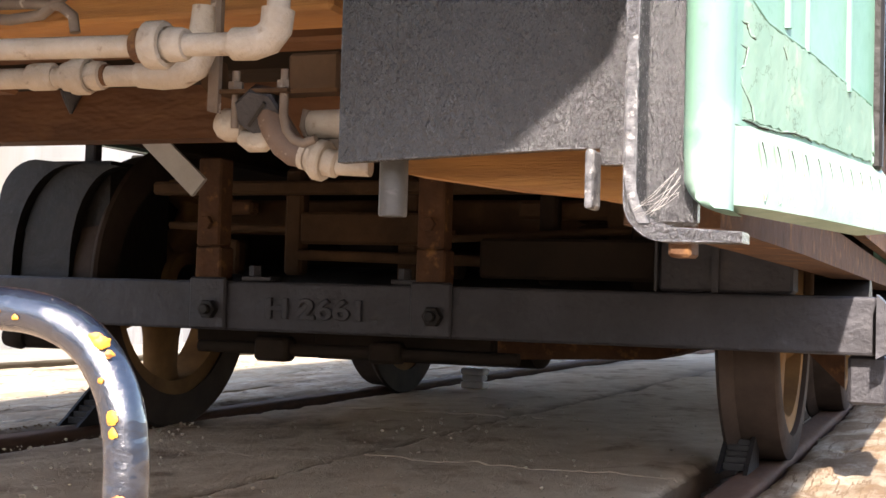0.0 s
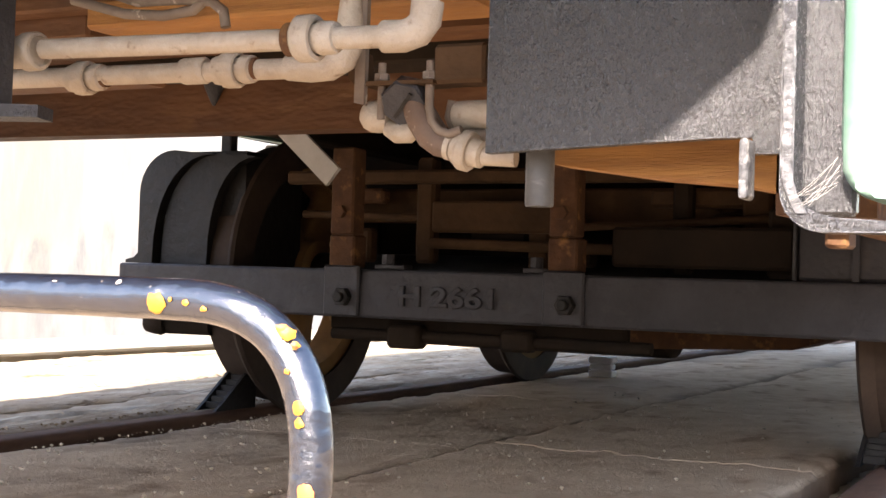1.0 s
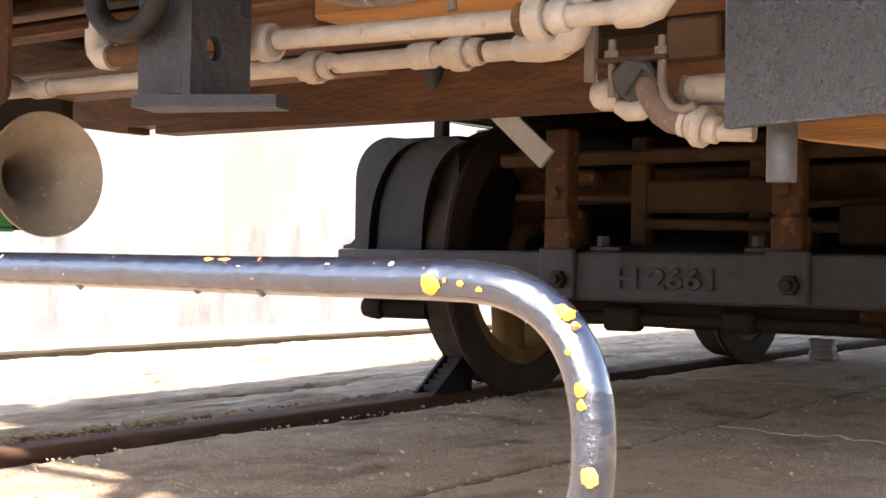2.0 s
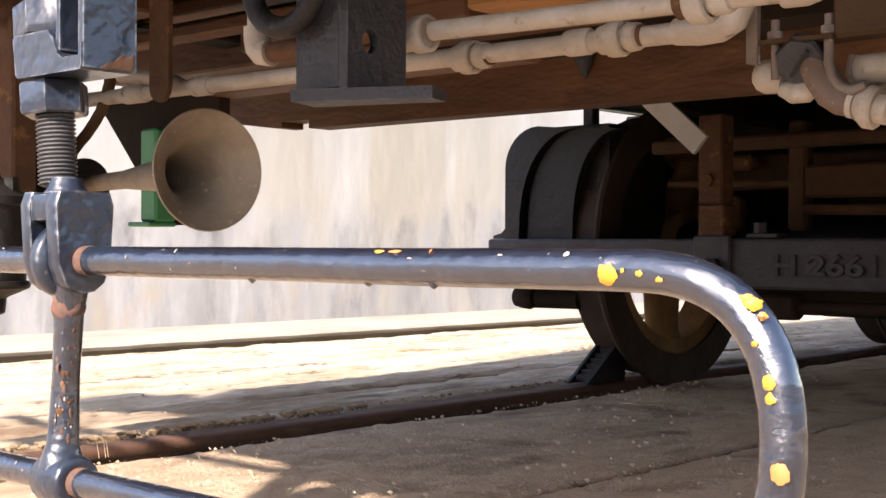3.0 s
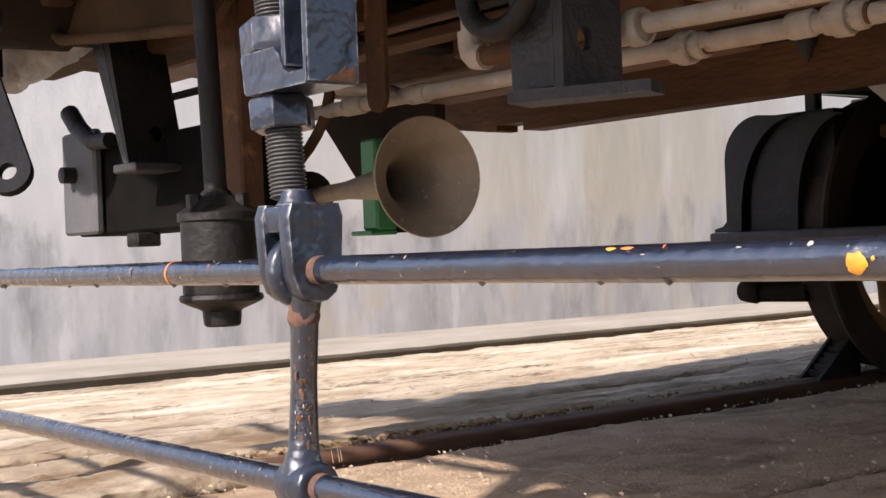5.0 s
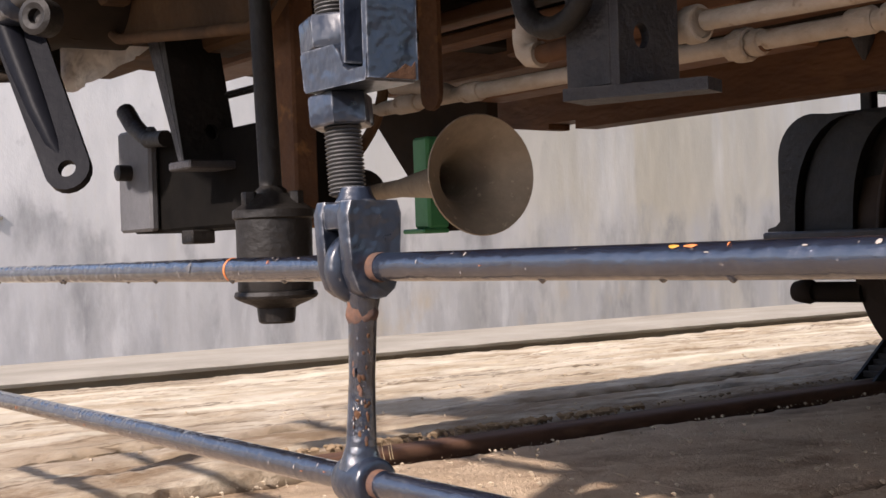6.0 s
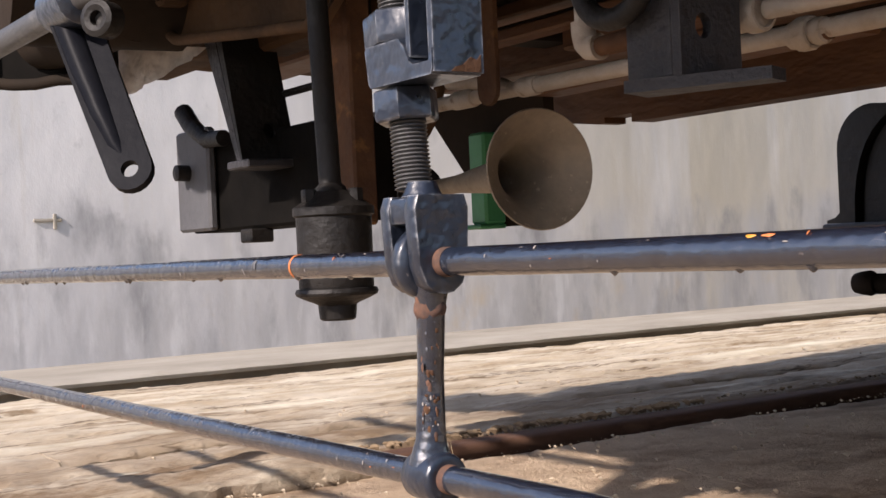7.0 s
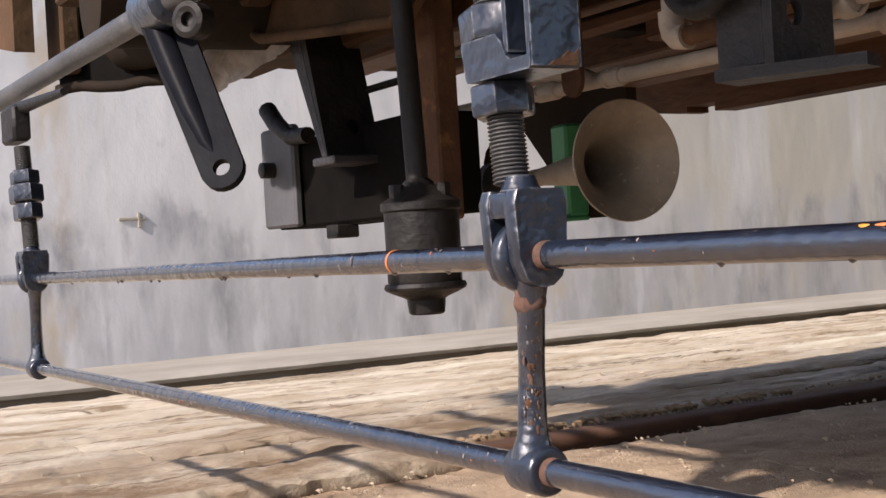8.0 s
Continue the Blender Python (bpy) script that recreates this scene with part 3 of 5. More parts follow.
part("beam_end_cap", bm, STEEL_BEAM, bogie)
bm = bmesh.new()
box(bm, 0.936, 1.003, YB + 0.035, YB + 0.075, 0.150, 0.2375, 0.006)
box(bm, 0.975, 1.003, YB + 0.076, YB + 0.30, 0.150, 0.245, 0.006)
part("axle_guard_foot", bm, STEEL_BEAM, bogie, "dusty blue-grey steel foot below the beam end")
bm = bmesh.new()
prism(bm, [(0.840, 0.243), (0.918, 0.243), (0.918, 0.168)], (0, 2.78, 0), (1, 0, 0), (0, 0, 1), -0.02)
part("gusset", bm, RUST, bogie, "rusty brown triangular gusset")
bm = bmesh.new()
for x in (0.76, 0.80, 0.835):
    box(bm, x, x + 0.018, 2.82, 2.85, 0.342, 0.48, 0.004)
part("spring_leaf", bm, SOOT_BROWN, bogie)
# cross members and gear in the gloom behind; dark colours deepen that gloom
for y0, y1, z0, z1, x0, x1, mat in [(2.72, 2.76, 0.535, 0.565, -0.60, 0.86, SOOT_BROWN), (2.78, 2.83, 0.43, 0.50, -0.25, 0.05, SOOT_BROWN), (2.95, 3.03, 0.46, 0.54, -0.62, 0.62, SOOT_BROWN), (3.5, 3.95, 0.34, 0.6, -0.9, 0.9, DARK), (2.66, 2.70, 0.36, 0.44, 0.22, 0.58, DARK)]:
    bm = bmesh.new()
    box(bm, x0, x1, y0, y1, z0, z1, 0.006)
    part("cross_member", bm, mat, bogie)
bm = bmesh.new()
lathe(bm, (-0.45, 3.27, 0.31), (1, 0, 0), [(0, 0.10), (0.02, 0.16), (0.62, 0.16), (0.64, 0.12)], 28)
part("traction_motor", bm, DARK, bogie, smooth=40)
bm = bmesh.new()
prism(bm, [(-0.15, 0.235), (0.62, 0.235), (0.50, 0.195), (0.02, 0.175)], (0, 3.05, 0), (1, 0, 0), (0, 0, 1), -0.3)
part("gear_case", bm, RUST, bogie, "ochre brown gear case")
bm = bmesh.new()
tube(bm, line((-0.44, 2.69, 0.198), (0.30, 2.69, 0.198), 6), 0.013, 12)
tube(bm, line((-0.925, 2.69, 0.198), (-0.79, 2.71, 0.198), 2), 0.024, 12)
box(bm, -0.29, -0.21, 2.66, 2.71, 0.172, 0.225, 0.008)
box(bm, -0.02, 0.05, 2.66, 2.71, 0.178, 0.222, 0.008)
lathe(bm, (-0.962, 2.68, 0.200), (1, 0, 0), [(0, 0.010), (0.006, 0.024), (0.02, 0.027), (0.045, 0.030), (0.06, 0.022)], 14)
part("brake_beam", bm, DARK, bogie, smooth=40)
bm = bmesh.new()
for x0, x1, z0 in ((-0.46, -0.30, 0.205), (-0.31, -0.16, 0.182), (-0.17, 0.05, 0.196), (0.04, 0.24, 0.204)):
    box(bm, x0, x1, 2.705, 2.74, z0, 0.25, 0.006)
part("brake_rigging", bm, DARK, bogie)
# hangers, blocks and rods lost in the gloom between the axles, partly by dark colour
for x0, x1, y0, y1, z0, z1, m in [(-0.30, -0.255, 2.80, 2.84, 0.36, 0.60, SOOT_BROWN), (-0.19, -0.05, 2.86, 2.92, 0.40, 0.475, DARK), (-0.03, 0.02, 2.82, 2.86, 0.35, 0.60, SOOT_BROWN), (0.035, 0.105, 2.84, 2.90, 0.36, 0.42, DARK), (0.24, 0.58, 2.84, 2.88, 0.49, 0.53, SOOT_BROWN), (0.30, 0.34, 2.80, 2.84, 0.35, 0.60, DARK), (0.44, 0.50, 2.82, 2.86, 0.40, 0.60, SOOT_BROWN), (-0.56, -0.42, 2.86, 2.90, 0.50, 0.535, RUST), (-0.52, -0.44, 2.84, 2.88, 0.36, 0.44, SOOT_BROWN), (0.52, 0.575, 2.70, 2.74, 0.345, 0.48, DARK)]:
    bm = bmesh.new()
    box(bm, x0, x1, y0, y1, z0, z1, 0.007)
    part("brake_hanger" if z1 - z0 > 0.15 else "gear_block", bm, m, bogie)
for a, b, r in (((-0.25, 2.78, 0.405), (0.60, 2.80, 0.39), 0.012), ((-0.60, 2.80, 0.47), (0.1, 2.84, 0.455), 0.009), ((0.1, 2.74, 0.44), (0.62, 2.78, 0.47), 0.008)):
    bm = bmesh.new()
    tube(bm, line(a, b, 3), r, 12)
    part("pull_rod", bm, SOOT_BROWN, bogie, smooth=50)
bm = bmesh.new()
tube(bm, [(0.40 + 0.045 * math.cos(a), 2.93 + 0.045 * math.sin(a), 0.37 + 0.0045 * a) for a in np.linspace(0, 44, 180)], 0.008, 8)
part("coil_spring", bm, SOOT_BROWN, bogie, smooth=60)


def wheel(x, y, side):
    bm = bmesh.new()
    r = 0.328
    lathe(bm, (x, y, 0.328), (side, 0, 0), [(-0.055, 0.27), (-0.055, r + 0.02), (-0.048, r + 0.026), (-0.035, r + 0.018), (-0.025, r + 0.001), (0.05, r - 0.003), (0.055, r - 0.012), (0.055, 0.275), (0.04, 0.27), (-0.04, 0.268)], 56, cap=False)
    w = part("wheel", bm, WHEEL_TYRE, bogie, smooth=35)
    bm = bmesh.new()
    lathe(bm, (x, y, 0.328), (side, 0, 0), [(-0.045, 0.236), (-0.045, 0.274), (0.045, 0.276), (0.045, 0.236), (-0.045, 0.236)], 48, cap=False)
    lathe(bm, (x, y, 0.328), (side, 0, 0), [(-0.075, 0.05), (-0.07, 0.085), (0.06, 0.085), (0.075, 0.06)], 24)
    part("rim", bm, WHEEL_BROWN, w, "ochre dusty inner rim and hub", smooth=40)
    for k in range(5):
        a = 2 * math.pi / 5 * k - math.pi / 2
        c, s = math.cos(a), math.sin(a)
        bm = bmesh.new()
        loops = []
        for rr, hw, hx in ((0.07, 0.062, 0.036), (0.13, 0.052, 0.030), (0.20, 0.048, 0.028), (0.225, 0.055, 0.029), (0.255, 0.085, 0.032)):
            loops.append([(x + dx * hx, y + c * rr - s * dw * hw, 0.328 + s * rr + c * dw * hw) for dx, dw in ((-1, -0.7), (-0.5, -1), (0.5, -1), (1, -0.7), (1, 0.7), (0.5, 1), (-0.5, 1), (-1, 0.7))])
        rings(bm, loops)
        part("spoke", bm, WHEEL_BROWN, w, smooth=50)
    return w


for y in (3.0, 4.45):
    for x, sd in ((-0.748, -1), (0.748, 1)):
        wheel(x, y, sd)
    bm = bmesh.new()
    tube(bm, line((-0.95, y, 0.328), (0.95, y, 0.328), 4), 0.055, 20)
    part("axle", bm, BLACK_DULL, bogie, smooth=40)
# bent guard plates beside the far wheel
def guard_curve(x0, w, h, n=10):
    return [(x0 + w * (1 - math.cos(a)), 0.342 + h * math.sin(a) ** 0.8) for a in np.linspace(0, math.pi / 2, n)]


CURVES = [[(-0.977, 0.342), (-0.977, 0.50)] + arc(-0.877, 0.512, 0.10, 180, 90, 8), guard_curve(-0.922, 0.165, 0.262), guard_curve(-0.838, 0.155, 0.258), guard_curve(-0.765, 0.13, 0.254), [(-0.70, 0.342), (-0.69, 0.45), (-0.66, 0.596)]]
bm = bmesh.new()
prism(bm, CURVES[0] + [(-0.70, 0.612), (-0.70, 0.342)], (0, 2.70, 0), (1, 0, 0), (0, 0, 1), -0.24)
part("guard_shell", bm, BLACK_DULL, bogie, "black bent steel wheel guard", smooth=40)
for k, yy in ((0, 2.655), (1, 2.675), (2, 2.66)):
    a = CURVES[k]
    b = [(x - 0.012, z - 0.003) for x, z in CURVES[k + 1]]
    bm = bmesh.new()
    prism(bm, a + b[::-1], (0, yy, 0), (1, 0, 0), (0, 0, 1), -0.03)
    part("guard_plate", bm, BLACK_DULL, bogie, "black bent steel guard plate", smooth=40)
bm = bmesh.new()
prism(bm, [(-1.035, 0.3425), (-1.035, 0.350), (-1.010, 0.356), (-0.992, 0.372), (-0.983, 0.40), (-0.978, 0.45), (-0.978, 0.3425)], (0, 2.68, 0), (1, 0, 0), (0, 0, 1), -0.10)
part("guard_foot", bm, BLACK_DULL, bogie, smooth=40)
bm = bmesh.new()
box(bm, -0.815, -0.795, 2.665, 2.69, 0.345, 0.42, 0.003)
part("guard_lug", bm, STEEL_BEAM, bogie)
bm = bmesh.new()
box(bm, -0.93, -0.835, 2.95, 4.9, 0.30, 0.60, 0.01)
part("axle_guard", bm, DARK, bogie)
# Dark sheet across the bogie, closing the view through it.
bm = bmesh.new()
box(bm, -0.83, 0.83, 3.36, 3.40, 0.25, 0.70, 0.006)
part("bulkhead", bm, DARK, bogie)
bm = bmesh.new()
box(bm, -0.86, -0.74, 3.0, 3.12, 0.60, 0.66, 0.004)
part("spring_seat", bm, GREY_PAINT, bogie)
bm = bmesh.new()
box(bm, -0.806, -0.776, 2.74, 2.77, 0.600, 0.70, 0.003)
part("stay", bm, STEEL_BEAM, bogie, "dull grey upright stay")
bm = bmesh.new()
prism(bm, [(-0.478, 0.635), (-0.415, 0.640), (-0.305, 0.545), (-0.335, 0.510)], (0, 2.47, 0), (1, 0, 0), (0, 0, 1), -0.010)
tagged(part("strut", bm, GREY_PAINT), "pale grey painted diagonal flat strut under the tram floor", "strut")


def chock(x, y, top):
    ob = thing("wheel_chock", "ribbed dark iron wheel chock on the rail against the wheel", "chock", "wheel chocks", (x, y, 0))
    bm = bmesh.new()
    prism(bm, [(0, 0.001), (0.16, 0.001), (0.16, top), (0.12, top), (0.03, 0.02)], (x - 0.03, y, 0), (0, 1, 0), (0, 0, 1), 0.008)
    prism(bm, [(0, 0.001), (0.16, 0.001), (0.16, top), (0.12, top), (0.03, 0.02)], (x + 0.022, y, 0), (0, 1, 0), (0, 0, 1), 0.008)
    part("cheek", bm, BLACK_DULL, ob)
    bm = bmesh.new()
    for k in range(6):
        box(bm, x - 0.021, x + 0.021, y + 0.03 + 0.019 * k, y + 0.042 + 0.019 * k, 0.005, 0.02 + (top - 0.02) * k / 5.5, 0.001)
    part("tread_rib", bm, BLACK_DULL, ob)
    return ob


chock(0.722, 2.70, 0.072)
chock(-0.765, 2.66, 0.085)

# ---- underframe ----
under = thing("underframe", "red-brown painted tram underframe of steel and timber beams", "underframe", at=(0, 2.5, 0.6))
bm = bmesh.new()
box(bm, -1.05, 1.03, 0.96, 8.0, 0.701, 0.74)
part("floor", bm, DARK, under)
bm = bmesh.new()
prism(bm, [(-0.63, 0.525), (0.75, 0.522), (0.75, 0.615), (-0.95, 0.615), (-0.95, 0.56), (-0.72, 0.53), (-0.70, 0.53), (-0.70, 0.54), (-0.63, 0.54)], (0, 1.75, 0), (1, 0, 0), (0, 0, 1), 0.05)
part("cross_beam", bm, BROWN_PAINT, under, "red-brown painted steel cross beam")
bm = bmesh.new()
box(bm, -0.95, 0.75, 1.69, 1.80, 0.616, 0.63, 0.002)
part("cross_beam_flange", bm, BROWN_PAINT, under)
# Joists left of x = 0.3 take DARK: shade put into their colour.
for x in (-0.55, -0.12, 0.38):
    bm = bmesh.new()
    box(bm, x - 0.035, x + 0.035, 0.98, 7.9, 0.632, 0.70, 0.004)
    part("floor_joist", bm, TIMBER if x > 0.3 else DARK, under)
for y in (1.25, 1.48, 2.1, 2.4):
    bm = bmesh.new()
    if y < 1.3:
        box(bm, -0.9, 0.8, y, y + 0.035, 0.60, 0.618, 0.003)
        box(bm, -0.9, 0.8, y + 0.03, y + 0.07, 0.640, 0.66, 0.003)
    else:
        box(bm, -0.9, 0.8, y, y + 0.06, 0.60 if y < 1.6 else 0.63, 0.66, 0.004)
    part("cross_bearer", bm, BROWN_PAINT, under)

# ---- body corner ----
body = thing("tram_body", "mint green painted tram body with black corner plate and flaking paint", "tram", at=(0, 3, 0.4))
bm = bmesh.new()
prism(bm, [(0.655, 0.424), (0.655, 0.80), (0.902, 0.80), (0.902, 0.42), (0.868, 0.42), (0.868, 0.432), (0.84, 0.432)], (0, 1.13, 0), (1, 0, 0), (0, 0, 1), -0.012)
part("corner_plate", bm, BLACK_CAST, body, "thick textured black painted steel plate")
bm = bmesh.new()
r = 0.022
out = [(0.9065, 0.80), (0.9065, 0.40)] + arc(0.9065 + r + 0.006, 0.366 + r, r + 0.006, 180, 270, 6) + [(0.985, 0.360), (0.985, 0.367), (0.935, 0.370)] + arc(0.94, 0.395, 0.0245, 270, 180, 5) + [(0.9155, 0.80)]
prism(bm, out, (0, 1.045, 0), (1, 0, 0), (0, 0, 1), -0.03)
part("corner_angle", bm, BLACK_CAST, body, "black angle iron with chipped grey edge", smooth=40)
bm = bmesh.new()
loops = []
for k in range(31):
    z = 0.372 + 0.125 * k / 30
    c = 0.9115 + (0.010 * (1 - (z - 0.372) / 0.03) ** 2 if z < 0.402 else 0.0)
    a, b = c - 0.0042 - 0.0012 * noise.noise((z * 90, 1, 0)), c + 0.0036 + 0.0014 * noise.noise((z * 110, 5, 0))
    loops.append([(a, 1.0448, z), (a + 0.001, 1.0434 + 0.0006 * noise.noise((z * 200, 2, 0)), z), (b - 0.001, 1.0434 + 0.0006 * noise.noise((z * 200, 9, 0)), z), (b, 1.0448, z)])
rings(bm, loops)
part("chipped_edge", bm, EDGE_GREY, body, "grey edge with chipped black paint", smooth=50)
bm = bmesh.new()
box(bm, 0.903, 0.95, 1.076, 1.09, 0.372, 0.80, 0.003)
part("angle_web", bm, BLACK_CAST, body)
bm = bmesh.new()
box(bm, 0.8740, 0.8802, 1.066, 1.09, 0.383, 0.4245, 0.0025, segs=2)
part("plate_lip", bm, EDGE_GREY, body)
bm = bmesh.new()
prism(bm, [(0.672, 0.428), (0.685, 0.4215), (0.774, 0.409), (0.836, 0.4035), (0.89, 0.394), (0.90, 0.60), (0.672, 0.60)], (0, 1.20, 0), (1, 0, 0), (0, 0, 1), -0.04)
part("end_timber", bm, TIMBER, body, "orange brown weathered timber")
bm = bmesh.new()
rings(bm, [[(x, y, 0.380), (x + 0.075, y, 0.378), (x + 0.075, y, 0.43), (x, y, 0.43)] for x, y in ((0.870, 1.20), (0.875, 1.3), (0.880, 1.7), (0.875, 3.0), (0.875, 7.9))])
part("side_sill", bm, RUST, body, "rusty brown steel side sill")
# Outline of the unseen tram front, shaped to place its shadow.
BOW = [(-0.965, 1.05), (-0.92, 0.90), (-0.80, 0.78), (-0.62, 0.64), (-0.45, 0.50), (-0.31, 0.393), (-0.25, 0.363), (0.0, 0.32), (0.25, 0.36), (0.42, 0.45), (0.66, 0.53), (0.872, 0.731), (0.928, 0.825), (0.942, 1.03)]
# green side: a rounded corner post, a panel that flares outwards and its lip
SIDE = [(0.9655, 1.052), (0.981, 1.10), (1.006, 1.20), (1.045, 1.38), (1.05, 1.40)]
# Unseen side past the door edge, stepped in so sun reaches the ground.
LONG_SIDE = SIDE[:4] + [(0.97, 1.44), (0.97, 8.0)]
bm = bmesh.new()
prof = [(0.960, 1.12), (0.945, 1.10), (0.940, 1.075), (0.944, 1.06), (0.954, 1.048), (0.964, 1.0455), (0.9715, 1.0515), (0.9755, 1.066), (0.9735, 1.082), (0.966, 1.12)]
loops = []
for z, left in ((0.3815, 0.968), (0.3820, 0.962), (0.3845, 0.9555), (0.3885, 0.9500), (0.394, 0.9460), (0.401, 0.9430), (0.410, 0.9412), (0.42, 0.9402), (0.56, 0.94), (0.82, 0.94)):
    loops.append([(max(x, left + 0.2 * (x - 0.94)), y, z) for x, y in prof])
rings(bm, loops)
part("corner_post", bm, GREEN, body, "mint green rounded corner post", smooth=50)
bm = bmesh.new()
rings(bm, [[(x, y, 0.440), (x - k, y, 0.440), (x - k, y, 1.6), (x, y, 1.6)] for (x, y), k in zip([(0.972, 1.062)] + SIDE[1:], (0.004, 0.012, 0.02, 0.02, 0.02))])
part("side_panel", bm, GREEN, body, "mint green panel with cracked and flaking paint", smooth=40)
bm = bmesh.new()
rings(bm, [[(x + 0.010 * k, y, 0.386), (x - 0.004 - 0.016 * k, y, 0.384), (x - 0.004 - 0.016 * k, y, 0.438), (x, y, 0.442), (x + 0.008 * k, y, 0.430)] for (x, y), k in zip([(0.967, 1.056)] + SIDE[1:], (0.1, 0.75, 1, 1, 1))])
part("panel_lip", bm, WHITE_LIP, body, "flaking pale green bottom lip", smooth=40)
for k in range(16):
    y = 1.098 + 0.0265 * k
    x = float(np.interp(y, [q[1] for q in SIDE], [q[0] for q in SIDE]))
    bm = bmesh.new()
    tube(bm, [(x + 0.0075, y - 0.004, 0.432), (x + 0.0085, y + 0.002, 0.422), (x + 0.0095, y + 0.009, 0.410), (x + 0.0105, y + 0.010, 0.400), (x + 0.0105, y + 0.006, 0.391)], [0.0008, 0.0020, 0.0022, 0.0016, 0.0006], 8)
    part("lip_ridge", bm, WHITE_LIP, body, smooth=60)
    bm = bmesh.new()
    tube(bm, [(x + 0.0085, y + 0.001, 0.4305), (x + 0.0094, y + 0.006, 0.421), (x + 0.0104, y + 0.0125, 0.410)], [0.0006, 0.0014, 0.0006], 5)
    part("lip_crack", bm, DARK, body)
# raised mouldings on the panel
def on_side(y, z, out=0.0):
    return (float(np.interp(y, [q[1] for q in SIDE], [q[0] for q in SIDE])) + out, y, z)


for pts, r in (([(1.085, 0.535), (1.125, 0.518), (1.167, 0.514), (1.212, 0.511), (1.283, 0.503), (1.368, 0.495), (1.374, 0.47), (1.376, 0.445)], 0.0014), ([(1.16, 0.52), (1.16, 1.5)], 0.004), ([(1.20, 0.51), (1.20, 1.5)], 0.003), ([(1.30, 0.495), (1.30, 1.5)], 0.004)):
    bm = bmesh.new()
    tube(bm, [on_side(*q) for q in pts], r, 8)
    part("moulding", bm, GREEN, body, smooth=60)
for pts in ([(1.07, 0.511), (1.088, 0.509), (1.094, 0.502), (1.103, 0.501)], [(1.074, 0.495), (1.089, 0.493), (1.085, 0.48), (1.078, 0.477), (1.082, 0.468), (1.097, 0.454), (1.101, 0.4435)], [(1.084, 0.444), (1.118, 0.4425), (1.15, 0.443), (1.174, 0.446), (1.203, 0.445), (1.213, 0.4435)], [(1.152, 0.505), (1.16, 0.495)], [(1.37, 0.454), (1.386, 0.446)]):
    fine = []
    for (ya, za), (yb, zb) in zip(pts, pts[1:]):
        fine += [on_side(ya + (yb - ya) * k / 5 + 0.0012 * noise.noise((ya * 300, k, 0)), za + (zb - za) * k / 5 + 0.0012 * noise.noise((za * 400, k, 5)), 0.0013) for k in range(5)]
    bm = bmesh.new()
    tube(bm, fine, [0.0007 * (0.5 + abs(noise.noise((k * 0.9, 3, 0)))) for k in range(len(fine))], 5)
    part("paint_crack", bm, DARK, body)
    bm = bmesh.new()
    tube(bm, [(x + 0.0006, y + 0.002, z + 0.0012) for x, y, z in fine], [0.0008 * (0.4 + abs(noise.noise((k * 0.7, 8, 0)))) for k in range(len(fine))], 5)
    part("paint_flake", bm, WHITE_LIP, body)
TOP_EDGE = [(1.076, 0.532), (1.10, 0.523), (1.125, 0.516), (1.167, 0.512), (1.212, 0.509), (1.283, 0.501), (1.366, 0.493)]
cols = [[], []]
for k in range(61):
    y = 1.078 + 0.288 * k / 60
    hi = float(np.interp(y, [q[0] for q in TOP_EDGE], [q[1] for q in TOP_EDGE])) + 0.0022 * noise.noise((y * 140, 0, 2)) + 0.0012 * noise.noise((y * 420, 0, 7))
    lo = 0.4455 + 0.0022 * noise.noise((y * 120, 4, 0)) + 0.0012 * noise.noise((y * 380, 1, 0))
    cols[0].append([on_side(y, z, 0.0014) for z in np.linspace(lo, hi, 9)])
    cols[1].append([on_side(y, z, 0.0002) for z in np.linspace(lo - 0.0006, hi + 0.0006, 9)])
bm = bmesh.new()
grids = [[[bm.verts.new(p) for p in col] for col in side] for side in cols]
for side in grids:
    for a, b in zip(side, side[1:]):
        for i in range(8):
            bm.faces.new((a[i], a[i + 1], b[i + 1], b[i]))
for i in (0, 8):
    for k in range(60):
        bm.faces.new((grids[0][k][i], grids[0][k + 1][i], grids[1][k + 1][i], grids[1][k][i]))
for k in (0, 60):
    for i in range(8):
        bm.faces.new((grids[0][k][i], grids[0][k][i + 1], grids[1][k][i + 1], grids[1][k][i]))
part("peeling_paint", bm, PEELING, body, "pale matt layer of cracked peeling paint", smooth=40)
bm = bmesh.new()
box(bm, 1.03, 1.052, 1.375, 1.395, 0.44, 1.6, 0.003)
part("door_edge", bm, BLACK_DULL, body)
# far side, ends and roof close the body
bm = bmesh.new()
rings(bm, [[(-x, y, 0.665 if y < 1.5 else 0.76), (-x + 0.02, y, 0.665 if y < 1.5 else 0.76), (-x + 0.02, y, 2.4), (-x, y, 2.4)] for x, y in LONG_SIDE])
part("side_panel", bm, GREEN, body, smooth=40)
bm = bmesh.new()
rings(bm, [[(x, y, 1.61), (x - 0.02, y, 1.61), (x - 0.02, y, 2.4), (x, y, 2.4)] for x, y in LONG_SIDE])
part("side_panel", bm, GREEN, body, smooth=40)
bm = bmesh.new()
box(bm, 0.952, 0.972, 1.43, 7.99, 0.44, 1.60)
part("step_panel", bm, RUST, body, "rusty brown panel behind the step")
bm = bmesh.new()
prism(bm, [(x, y) for x, y in BOW] + [(1.04, 1.3), (1.04, 8.1), (-1.04, 8.1), (-1.04, 1.3)], (0, 0, 2.41), (1, 0, 0), (0, 1, 0), 0.09)
part("roof", bm, GREY_PAINT, body)
bm = bmesh.new()
box(bm, -0.95, 0.95, 8.001, 8.04, 0.55, 2.4)
part("end_panel", bm, GREEN, body)
bm = bmesh.new()
